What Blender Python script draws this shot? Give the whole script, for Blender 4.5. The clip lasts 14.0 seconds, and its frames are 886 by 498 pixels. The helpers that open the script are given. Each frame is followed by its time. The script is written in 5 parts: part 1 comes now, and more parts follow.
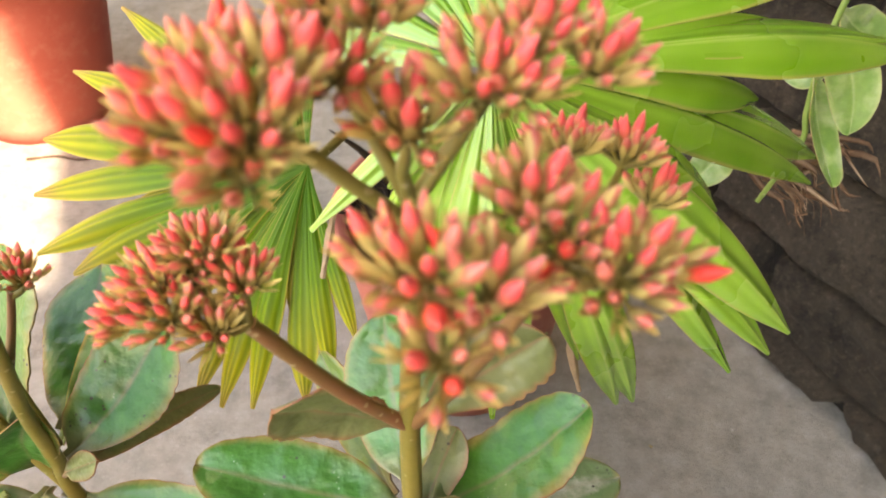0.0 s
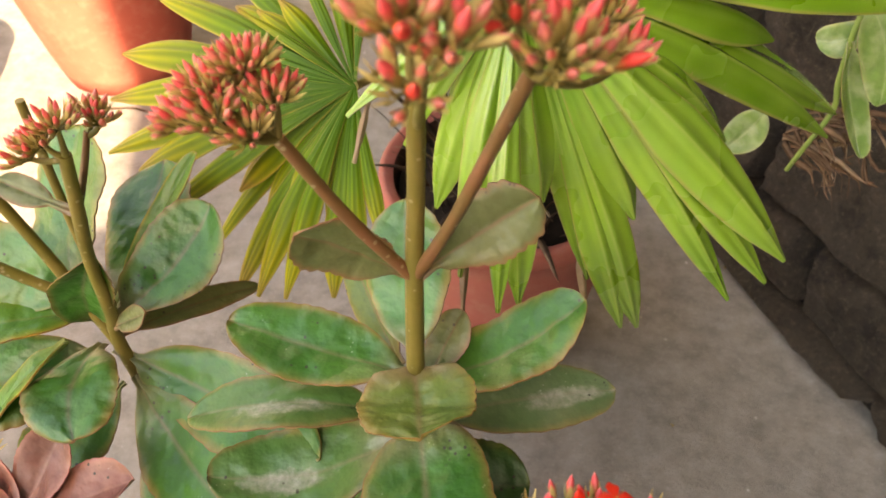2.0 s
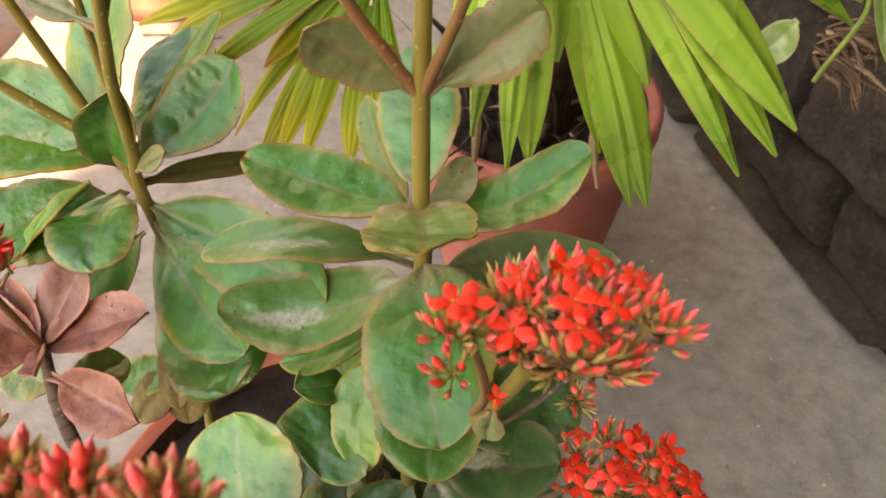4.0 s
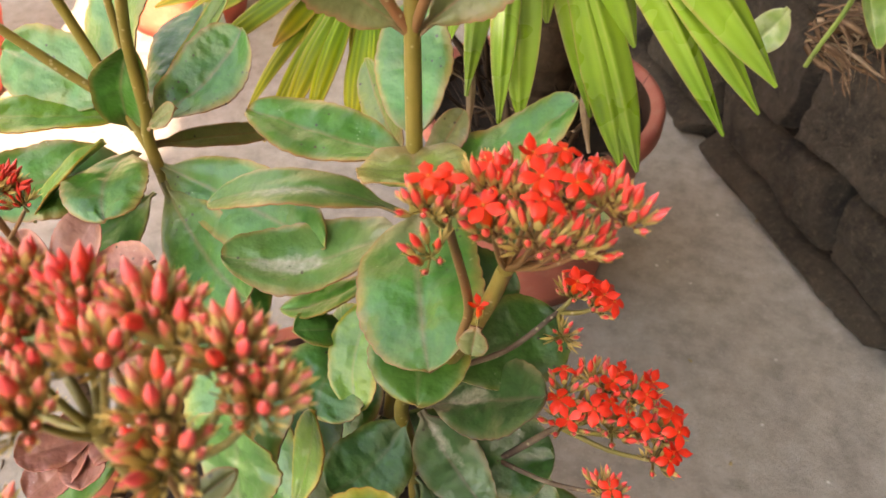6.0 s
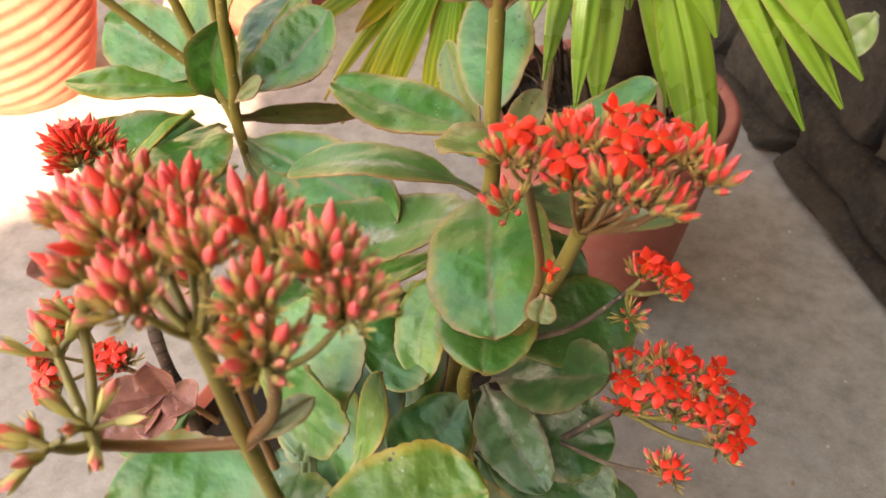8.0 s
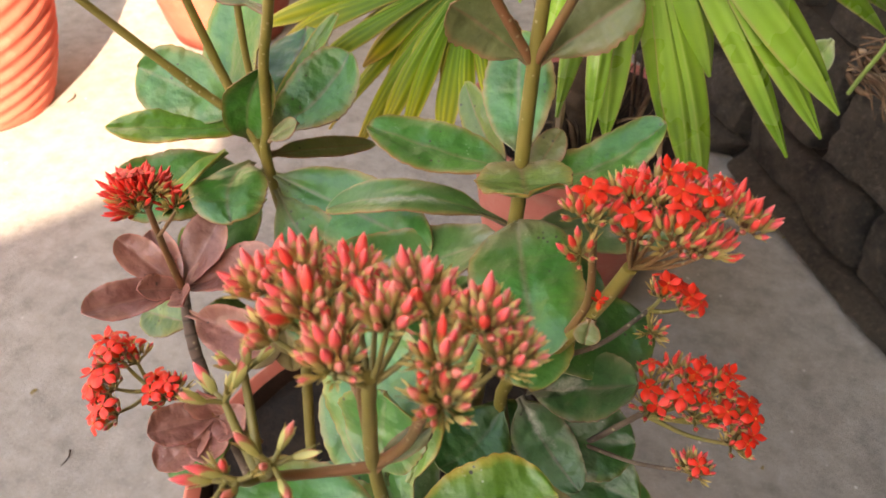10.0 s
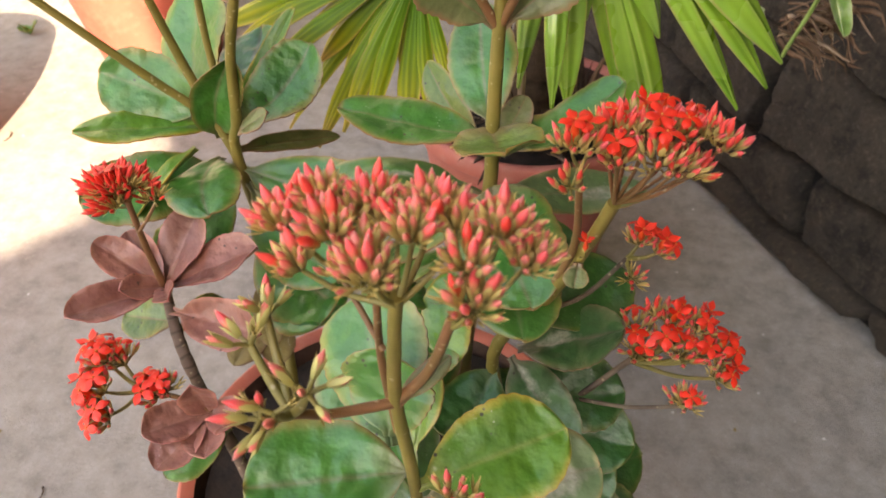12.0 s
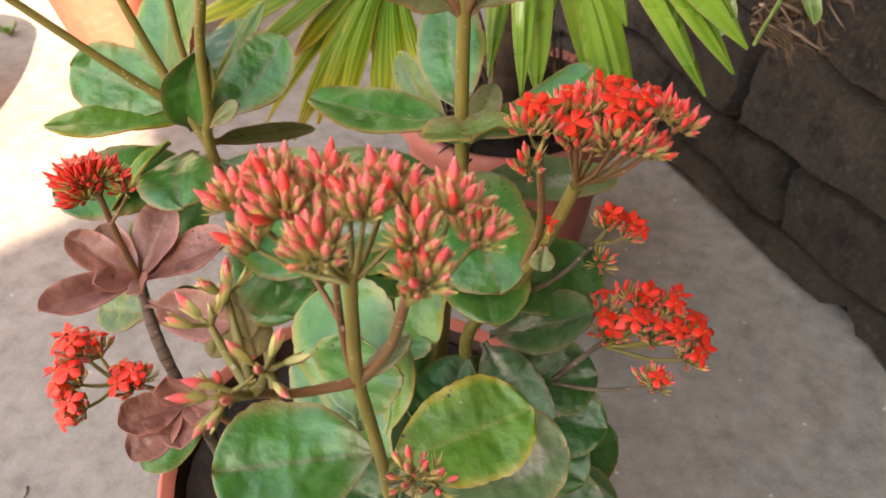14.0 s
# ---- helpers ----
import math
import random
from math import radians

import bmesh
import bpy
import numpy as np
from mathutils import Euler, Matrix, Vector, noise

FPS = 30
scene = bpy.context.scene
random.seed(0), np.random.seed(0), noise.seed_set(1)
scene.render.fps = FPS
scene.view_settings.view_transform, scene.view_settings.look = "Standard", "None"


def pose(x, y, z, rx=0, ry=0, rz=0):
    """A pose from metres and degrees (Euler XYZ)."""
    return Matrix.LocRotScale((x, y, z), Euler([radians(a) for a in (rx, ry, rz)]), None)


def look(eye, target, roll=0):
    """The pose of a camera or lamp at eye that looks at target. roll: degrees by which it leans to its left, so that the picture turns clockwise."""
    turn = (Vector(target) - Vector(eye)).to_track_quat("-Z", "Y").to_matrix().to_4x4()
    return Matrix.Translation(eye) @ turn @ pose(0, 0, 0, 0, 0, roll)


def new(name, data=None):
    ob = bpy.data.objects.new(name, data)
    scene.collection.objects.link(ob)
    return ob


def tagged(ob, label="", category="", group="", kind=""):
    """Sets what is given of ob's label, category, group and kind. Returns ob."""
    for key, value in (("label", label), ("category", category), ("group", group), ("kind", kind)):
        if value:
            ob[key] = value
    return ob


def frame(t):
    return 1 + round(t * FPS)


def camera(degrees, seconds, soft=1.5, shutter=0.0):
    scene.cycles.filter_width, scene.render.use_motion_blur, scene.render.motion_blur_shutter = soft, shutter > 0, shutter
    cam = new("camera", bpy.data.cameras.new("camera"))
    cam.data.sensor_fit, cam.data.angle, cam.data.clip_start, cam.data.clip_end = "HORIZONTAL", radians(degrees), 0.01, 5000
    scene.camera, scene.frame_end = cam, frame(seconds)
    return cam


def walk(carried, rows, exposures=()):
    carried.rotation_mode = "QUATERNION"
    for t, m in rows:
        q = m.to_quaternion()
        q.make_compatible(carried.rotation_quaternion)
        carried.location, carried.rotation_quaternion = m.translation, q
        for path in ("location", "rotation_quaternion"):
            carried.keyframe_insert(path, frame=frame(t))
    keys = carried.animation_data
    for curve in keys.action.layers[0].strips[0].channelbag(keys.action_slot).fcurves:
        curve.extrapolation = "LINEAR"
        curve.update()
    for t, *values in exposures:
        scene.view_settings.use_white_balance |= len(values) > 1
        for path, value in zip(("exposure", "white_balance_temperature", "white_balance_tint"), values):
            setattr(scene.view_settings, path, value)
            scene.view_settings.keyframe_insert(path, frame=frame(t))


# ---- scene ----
cam = camera(59.7, 14.0, soft=1.7)
cam.data.dof.use_dof, cam.data.dof.focus_distance, cam.data.dof.aperture_fstop = True, 0.40, 19.0
PATH = [
    (0, (0.02, 0.062, 0.89), (-0.173, 1.471, -0.517), -1.0),
    (0.5, (0.029, 0.045, 0.891), (-0.2, 1.455, -0.509), -1.2),
    (1, (0.037, 0.025, 0.892), (-0.218, 1.434, -0.504), -0.4),
    (1.5, (0.043, 0.015, 0.888), (-0.243, 1.409, -0.517), 0.1),
    (2, (0.048, 0.004, 0.879), (-0.284, 1.391, -0.523), -0.0),
    (2.5, (0.059, -0.004, 0.867), (-0.284, 1.353, -0.562), 0.6),
    (3, (0.06, -0.014, 0.854), (-0.307, 1.334, -0.576), 0.4),
    (3.5, (0.067, -0.03, 0.85), (-0.311, 1.297, -0.599), 0.9),
    (3.7, (0.069, -0.035, 0.846), (-0.315, 1.281, -0.611), 0.8),
    (6, (0.097, -0.081, 0.821), (-0.353, 1.282, -0.572), -0.1),
    (6.5, (0.092, -0.089, 0.814), (-0.389, 1.261, -0.581), -0.6),
    (7, (0.089, -0.09, 0.811), (-0.439, 1.255, -0.572), -0.8),
    (7.5, (0.082, -0.098, 0.807), (-0.485, 1.23, -0.577), -1.0),
    (8, (0.098, -0.101, 0.811), (-0.504, 1.23, -0.555), -1.2),
    (8.5, (0.091, -0.11, 0.819), (-0.517, 1.214, -0.552), -1.0),
    (8.7, (0.09, -0.112, 0.824), (-0.501, 1.225, -0.541), -0.7),
    (10.8, (0.042, -0.154, 0.858), (-0.38, 1.237, -0.516), 0.1),
    (11, (0.044, -0.158, 0.85), (-0.398, 1.224, -0.526), -1.5),
    (11.5, (0.051, -0.171, 0.84), (-0.346, 1.244, -0.517), -1.0),
    (12, (0.045, -0.17, 0.837), (-0.302, 1.282, -0.494), -0.9),
    (12.5, (0.05, -0.173, 0.838), (-0.31, 1.28, -0.489), -1.3),
    (13, (0.059, -0.172, 0.841), (-0.297, 1.289, -0.478), -1.3),
    (13.5, (0.058, -0.175, 0.839), (-0.3, 1.289, -0.475), -1.4),
    (14, (0.058, -0.175, 0.835), (-0.265, 1.279, -0.5), -1.2),
]
EXPOSURES = [(0, 3.68, 11000, 14), (1.0, 3.4, 12000, 17), (2.0, 3.32, 12500, 18), (7.0, 3.70, 12000, 19), (8.5, 3.48, 11500, 19), (11.0, 3.18, 10200, 18), (14.0, 3.3, 10300, 18)]
walk(cam, [(t, look(eye, target, roll)) for t, eye, target, roll in PATH], EXPOSURES)


# ---------------- world and light ----------------
def unit(v):
    return Vector(v).normalized()


SUN_ELEV = 36.0
SUN_FLAT = unit((-0.42, 0.907, 0.0))          # the way the sunlight travels over the ground
world = bpy.data.worlds.new("sky")
scene.world = world
world.use_nodes = True
wn = world.node_tree.nodes
sky = wn.new("ShaderNodeTexSky")
sky.sky_type = "NISHITA"
sky.sun_disc = False
sky.sun_elevation = radians(SUN_ELEV)
sky.sun_rotation = math.atan2(-SUN_FLAT.x, -SUN_FLAT.y)
wn["Background"].inputs["Strength"].default_value = 0.15
world.node_tree.links.new(sky.outputs[0], wn["Background"].inputs["Color"])

sun_data = bpy.data.lights.new("sun", "SUN")
sun_data.energy = 2.4
sun_data.angle = radians(0.6)
sun_data.color = (1.0, 0.98, 0.975)
sun = new("sun", sun_data)
ray = Vector((SUN_FLAT.x * math.cos(radians(SUN_ELEV)), SUN_FLAT.y * math.cos(radians(SUN_ELEV)), -math.sin(radians(SUN_ELEV))))
sun.matrix_world = look((3, -6, 6), Vector((3, -6, 6)) + ray)


# ---------------- materials ----------------
class Mat:
    """A small helper round one node material."""

    def __init__(self, name, rough=0.6, spec=0.5):
        self.m = bpy.data.materials.new(name)
        self.m.use_nodes = True
        self.t = self.m.node_tree
        self.b = self.t.nodes["Principled BSDF"]
        self.b.inputs["Roughness"].default_value = rough
        self.b.inputs["Specular IOR Level"].default_value = spec

    def node(self, kind, **sets):
        n = self.t.nodes.new(kind)
        for k, v in sets.items():
            n.inputs[k.replace("_", " ")].default_value = v
        return n

    def link(self, a, b):
        self.t.links.new(a, b)

    def coord(self, which="Object"):
        return self.t.nodes.new("ShaderNodeTexCoord").outputs[which]

    def noise(self, scale, detail=4.0, rough=0.55, vec=None):
        n = self.node("ShaderNodeTexNoise", Scale=scale, Detail=detail, Roughness=rough)
        self.link(vec if vec is not None else self.coord(), n.inputs["Vector"])
        return n.outputs["Fac"]

    def voronoi(self, scale, vec=None, feature="F1"):
        n = self.node("ShaderNodeTexVoronoi", Scale=scale)
        n.feature = feature
        self.link(vec if vec is not None else self.coord(), n.inputs["Vector"])
        return n.outputs["Distance"]

    def ramp(self, fac, stops):
        n = self.t.nodes.new("ShaderNodeValToRGB")
        el = n.color_ramp.elements
        while len(el) < len(stops):
            el.new(0.5)
        for e, (p, c) in zip(el, stops):
            e.position = p
            e.color = (*c, 1.0) if len(c) == 3 else c
        self.link(fac, n.inputs["Fac"])
        return n.outputs["Color"]

    def mix(self, fac, a, b, how="MIX"):
        n = self.t.nodes.new("ShaderNodeMix")
        n.data_type, n.blend_type = "RGBA", how
        for i, v in ((0, fac), (6, a), (7, b)):
            if isinstance(v, (int, float)):
                n.inputs[i].default_value = v
            elif isinstance(v, tuple):
                n.inputs[i].default_value = (*v, 1.0)
            else:
                self.link(v, n.inputs[i])
        return n.outputs[2]

    def math(self, op, a, b=0.0):
        n = self.t.nodes.new("ShaderNodeMath")
        n.operation = op
        for i, v in ((0, a), (1, b)):
            if isinstance(v, (int, float)):
                n.inputs[i].default_value = v
            else:
                self.link(v, n.inputs[i])
        return n.outputs[0]

    def colour(self, c):
        if isinstance(c, tuple):
            self.b.inputs["Base Color"].default_value = (*c, 1.0)
        else:
            self.link(c, self.b.inputs["Base Color"])

    def bump(self, height, strength=0.3, dist=0.002):
        n = self.node("ShaderNodeBump", Strength=strength, Distance=dist)
        self.link(height, n.inputs["Height"])
        self.link(n.outputs[0], self.b.inputs["Normal"])

    def random(self):
        return self.t.nodes.new("ShaderNodeObjectInfo").outputs["Random"]

    def uv(self):
        n = self.t.nodes.new("ShaderNodeSeparateXYZ")
        self.link(self.coord("UV"), n.inputs[0])
        return n.outputs[0], n.outputs[1]


def leaf_material(name, body, body2, rim, rib, rough=0.36, stain=None, rim_from=0.80, specks=True, through_light=0.03):
    """A succulent leaf: blotched blade, coloured rim, paler rib; uv runs along (u) and across (v, 0.5 is the rib)."""
    q = Mat(name, rough, 0.5)
    q.b.inputs["Coat Weight"].default_value = 0.16 if rough < 0.4 else 0.0
    q.b.inputs["Coat Roughness"].default_value = 0.30
    u, v = q.uv()
    across = q.math("ABSOLUTE", q.math("MULTIPLY", q.math("SUBTRACT", v, 0.5), 2.0))
    big = q.noise(38.0, 3.0)
    fine = q.noise(260.0, 3.0)
    c = q.mix(q.ramp(big, [(0.32, (0, 0, 0)), (0.68, (1, 1, 1))]), body, body2)
    c = q.mix(q.math("MULTIPLY", fine, 0.20), c, tuple(x * 0.55 for x in body))
    c = q.mix(q.ramp(q.random(), [(0.0, (0, 0, 0)), (1.0, (0.30, 0.30, 0.30))]), c, tuple(x * 0.55 for x in body))
    blush = q.math("MULTIPLY", q.ramp(q.noise(20.0, 4.0, 0.6), [(0.48, (0, 0, 0)), (0.72, (1, 1, 1))]), 0.12)
    c = q.mix(blush, c, tuple(0.45 * a + 0.40 * b for a, b in zip(body2, rim)))
    tip = q.math("MAXIMUM", across, q.ramp(u, [(0.86, (0, 0, 0)), (1.0, (1, 1, 1))]))
    old = q.math("ADD", q.math("MAXIMUM", across, q.ramp(u, [(0.0, (1, 1, 1)), (0.42, (0, 0, 0))])), q.math("MULTIPLY", q.math("SUBTRACT", q.noise(28.0, 4.0, 0.6), 0.5), 1.3))
    c = q.mix(q.ramp(old, [(0.60, (0, 0, 0)), (1.10, (0.60, 0.60, 0.60))]), c, tuple(0.55 * a + 0.30 * b for a, b in zip(body2, rim)))
    edge = q.math("ADD", tip, q.math("MULTIPLY", q.math("SUBTRACT", big, 0.5), 0.34))
    c = q.mix(q.ramp(edge, [(rim_from, (0, 0, 0)), (0.98, (0.66, 0.66, 0.66))]), c, rim)
    c = q.mix(q.ramp(tip, [(0.965, (0, 0, 0)), (0.99, (0.6, 0.6, 0.6))]), c, (rim[0] * 0.9, rim[1] * 0.45, rim[2] * 0.6))
    c = q.mix(q.ramp(across, [(0.0, (0.55, 0.55, 0.55)), (0.09, (0, 0, 0))]), c, rib)
    c = q.mix(q.ramp(u, [(0.02, (0.75, 0.75, 0.75)), (0.26, (0, 0, 0))]), c, rib)
    rough_c = None
    if stain:
        su, sv, sr = stain
        du = q.math("MULTIPLY", q.math("SUBTRACT", u, su), 1.0)
        dv = q.math("MULTIPLY", q.math("SUBTRACT", v, sv), 1.5)
        d = q.math("SQRT", q.math("ADD", q.math("MULTIPLY", du, du), q.math("MULTIPLY", dv, dv)))
        d = q.math("ADD", d, q.math("MULTIPLY", q.math("SUBTRACT", q.noise(60.0, 5.0, 0.65), 0.5), 0.62))
        mask = q.ramp(d, [(sr * 0.55, (1, 1, 1)), (sr * 1.15, (0, 0, 0))])
        c = q.mix(q.math("MULTIPLY", mask, q.ramp(q.noise(170.0, 6.0, 0.7), [(0.35, (0.25, 0.25, 0.25)), (0.6, (0.78, 0.78, 0.78))])), c, (0.45, 0.43, 0.37))
        rough_c = q.ramp(mask, [(0.0, (rough, rough, rough)), (1.0, (0.85, 0.85, 0.85))])
    dust = q.ramp(q.noise(120.0, 6.0, 0.75), [(0.62, (0, 0, 0)), (0.84, (0.13, 0.13, 0.13))])
    mott = q.ramp(q.noise(150.0, 4.0, 0.7), [(0.36, (0.20, 0.20, 0.20)), (0.62, (0, 0, 0))])
    c = q.mix(mott, c, tuple(x * 0.45 for x in body))
    c = q.mix(dust, c, (0.42, 0.46, 0.38))
    if specks:
        sp = q.voronoi(210.0)
        gate = q.ramp(q.noise(26.0, 2.0), [(0.60, (0, 0, 0)), (0.63, (1, 1, 1))])
        c = q.mix(q.math("MULTIPLY", q.ramp(sp, [(0.14, (1, 1, 1)), (0.22, (0, 0, 0))]), gate), c, (0.035, 0.03, 0.02))
        white = q.math("MULTIPLY", q.ramp(q.voronoi(330.0), [(0.10, (1, 1, 1)), (0.20, (0, 0, 0))]), q.ramp(q.noise(33.0, 2.0), [(0.63, (0, 0, 0)), (0.70, (0.35, 0.35, 0.35))]))
        c = q.mix(white, c, (0.60, 0.62, 0.55))
    q.colour(c)
    if rough_c is not None:
        q.link(rough_c, q.b.inputs["Roughness"])
    q.bump(q.math("ADD", q.math("MULTIPLY", q.noise(60.0, 2.0), 0.8), q.math("ADD", q.math("MULTIPLY", q.noise(140.0, 2.0), 0.38), q.math("MULTIPLY", fine, 0.06))), 0.8, 0.0034)
    q.b.inputs["Subsurface Weight"].default_value = through_light
    q.b.inputs["Subsurface Radius"].default_value = (0.004, 0.006, 0.001)
    q.b.inputs["Subsurface Scale"].default_value = 0.6
    return q.m


LEAF = leaf_material("succulent_leaf", (0.014, 0.122, 0.016), (0.046, 0.212, 0.030), (0.29, 0.175, 0.055), (0.20, 0.15, 0.09))
LEAF_STAINED = leaf_material("succulent_leaf_stained", (0.040, 0.142, 0.030), (0.088, 0.205, 0.054), (0.29, 0.19, 0.07), (0.24, 0.20, 0.13), 0.36, (0.60, 0.42, 0.20))
LEAF_TIP_STAINED = leaf_material("succulent_leaf_tip_stained", (0.095, 0.185, 0.072), (0.16, 0.235, 0.115), (0.32, 0.24, 0.09), (0.24, 0.20, 0.13), 0.38, (0.76, 0.55, 0.22))
# darker copy for low inner leaves: the shade among them is in its colour
LEAF_SHADED = leaf_material("succulent_leaf_shaded", (0.013, 0.085, 0.016), (0.028, 0.125, 0.022), (0.14, 0.15, 0.03), (0.08, 0.12, 0.05), 0.38)
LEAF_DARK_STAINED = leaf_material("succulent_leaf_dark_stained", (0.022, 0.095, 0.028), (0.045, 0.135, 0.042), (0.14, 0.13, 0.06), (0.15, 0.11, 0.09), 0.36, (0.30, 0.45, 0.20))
LEAF_YELLOW = leaf_material("succulent_leaf_yellowish", (0.050, 0.19, 0.018), (0.115, 0.265, 0.028), (0.42, 0.30, 0.05), (0.22, 0.24, 0.07))
LEAF_OLIVE = leaf_material("bract_olive", (0.115, 0.155, 0.050), (0.18, 0.185, 0.078), (0.28, 0.13, 0.06), (0.25, 0.11, 0.07), 0.45)
LEAF_SAGE = leaf_material("young_leaf_olive", (0.085, 0.165, 0.030), (0.15, 0.215, 0.045), (0.30, 0.20, 0.05), (0.24, 0.14, 0.08), 0.36)
LEAF_PALE = leaf_material("succulent_leaf_pale", (0.030, 0.165, 0.026), (0.078, 0.245, 0.048), (0.29, 0.24, 0.06), (0.18, 0.22, 0.10))
LEAF_RED = leaf_material("reddened_leaf", (0.22, 0.076, 0.058), (0.34, 0.142, 0.105), (0.46, 0.19, 0.14), (0.34, 0.17, 0.13), 0.42)
LEAF_DRY = leaf_material("withered_leaf", (0.26, 0.20, 0.07), (0.20, 0.14, 0.055), (0.17, 0.10, 0.05), (0.28, 0.22, 0.12), 0.8)


def stem_material(name, a, b, rough=0.5, scars=0):
    q = Mat(name, rough)
    c = q.mix(q.ramp(q.noise(45.0, 4.0), [(0.35, (0, 0, 0)), (0.65, (1, 1, 1))]), a, b)
    dots = q.ramp(q.voronoi(170.0), [(0.10, (1, 1, 1)), (0.20, (0, 0, 0))])
    c = q.mix(q.math("MULTIPLY", dots, 0.55), c, (0.45, 0.38, 0.24))
    if scars:
        u, v = q.uv()
        ring = q.math("FRACT", q.math("ADD", q.math("MULTIPLY", u, float(scars)), q.math("MULTIPLY", q.noise(60.0, 2.0), 0.8)))
        c = q.mix(q.ramp(ring, [(0.0, (0.8, 0.8, 0.8)), (0.16, (0, 0, 0))]), c, (0.34, 0.27, 0.20))
        c = q.mix(q.ramp(ring, [(0.16, (0.7, 0.7, 0.7)), (0.30, (0, 0, 0))]), c, (0.035, 0.022, 0.016))
    q.colour(c)
    q.bump(q.noise(220.0), 0.3, 0.0008)
    return q.m


STEM = stem_material("olive_stem", (0.155, 0.125, 0.022), (0.205, 0.150, 0.036))
STALK = stem_material("brown_stalk", (0.21, 0.082, 0.036), (0.16, 0.085, 0.028))
NODE_RED = stem_material("reddish_node", (0.24, 0.045, 0.040), (0.17, 0.050, 0.034))
WOODY = stem_material("woody_stem", (0.060, 0.040, 0.030), (0.15, 0.11, 0.08), 0.85)
SCARRED = stem_material("scarred_woody_stem", (0.085, 0.052, 0.040), (0.17, 0.115, 0.085), 0.85, 16)
STALK_GREEN = stem_material("green_stalk", (0.17, 0.145, 0.032), (0.20, 0.155, 0.045))


def petal_material(name, low, high, top, blush=0.5):
    q = Mat(name, 0.45, 0.4)
    u, v = q.uv()
    c = q.ramp(u, [(0.0, low), (0.56 * blush, low), (blush, high), (0.9, high), (1.0, top)])
    c = q.mix(q.ramp(q.random(), [(0.0, (0, 0, 0)), (1.0, (0.4, 0.4, 0.4))]), c, tuple(min(1.0, x * 1.15 + 0.03) for x in high))
    streak = q.node("ShaderNodeTexWave", Scale=9.0, Distortion=2.0, Detail=2.0)
    streak.bands_direction = "Y"
    q.link(q.coord("UV"), streak.inputs["Vector"])
    c = q.mix(q.math("MULTIPLY", streak.outputs["Fac"], 0.18), c, tuple(x * 0.6 for x in high))
    q.colour(c)
    q.b.inputs["Subsurface Weight"].default_value = 0.2
    q.b.inputs["Subsurface Radius"].default_value = (0.004, 0.001, 0.001)
    q.b.inputs["Subsurface Scale"].default_value = 0.5
    return q.m


BUD_RED = petal_material("bud_red", (0.54, 0.25, 0.11), (0.77, 0.092, 0.095), (0.84, 0.36, 0.31), 0.66)
BUD_PINK = petal_material("bud_pink", (0.50, 0.31, 0.13), (0.68, 0.165, 0.135), (0.76, 0.36, 0.29), 0.74)
BUD_SCARLET = petal_material("bud_scarlet", (0.58, 0.20, 0.06), (0.80, 0.062, 0.048), (0.86, 0.22, 0.18))
PETAL = petal_material("petal_scarlet", (0.78, 0.08, 0.015), (0.86, 0.030, 0.012), (0.83, 0.045, 0.020))
PETAL_DARK = petal_material("petal_crimson", (0.55, 0.07, 0.04), (0.76, 0.045, 0.032), (0.80, 0.12, 0.09))


def calyx_material(name, a, b):
    q = Mat(name, 0.5)
    u, v = q.uv()
    c = q.ramp(u, [(0.0, a), (0.55, b), (1.0, tuple(x * 1.2 for x in b))])
    c = q.mix(q.math("MULTIPLY", q.noise(300.0), 0.32), c, (0.42, 0.20, 0.09))
    q.colour(c)
    return q.m


CALYX = calyx_material("calyx_olive", (0.27, 0.235, 0.052), (0.52, 0.40, 0.14))
CALYX_GREEN = calyx_material("calyx_green", (0.24, 0.25, 0.055), (0.44, 0.42, 0.14))
eye_q = Mat("flower_eye", 0.5)
eye_q.colour((0.72, 0.24, 0.04))
FLOWER_EYE = eye_q.m


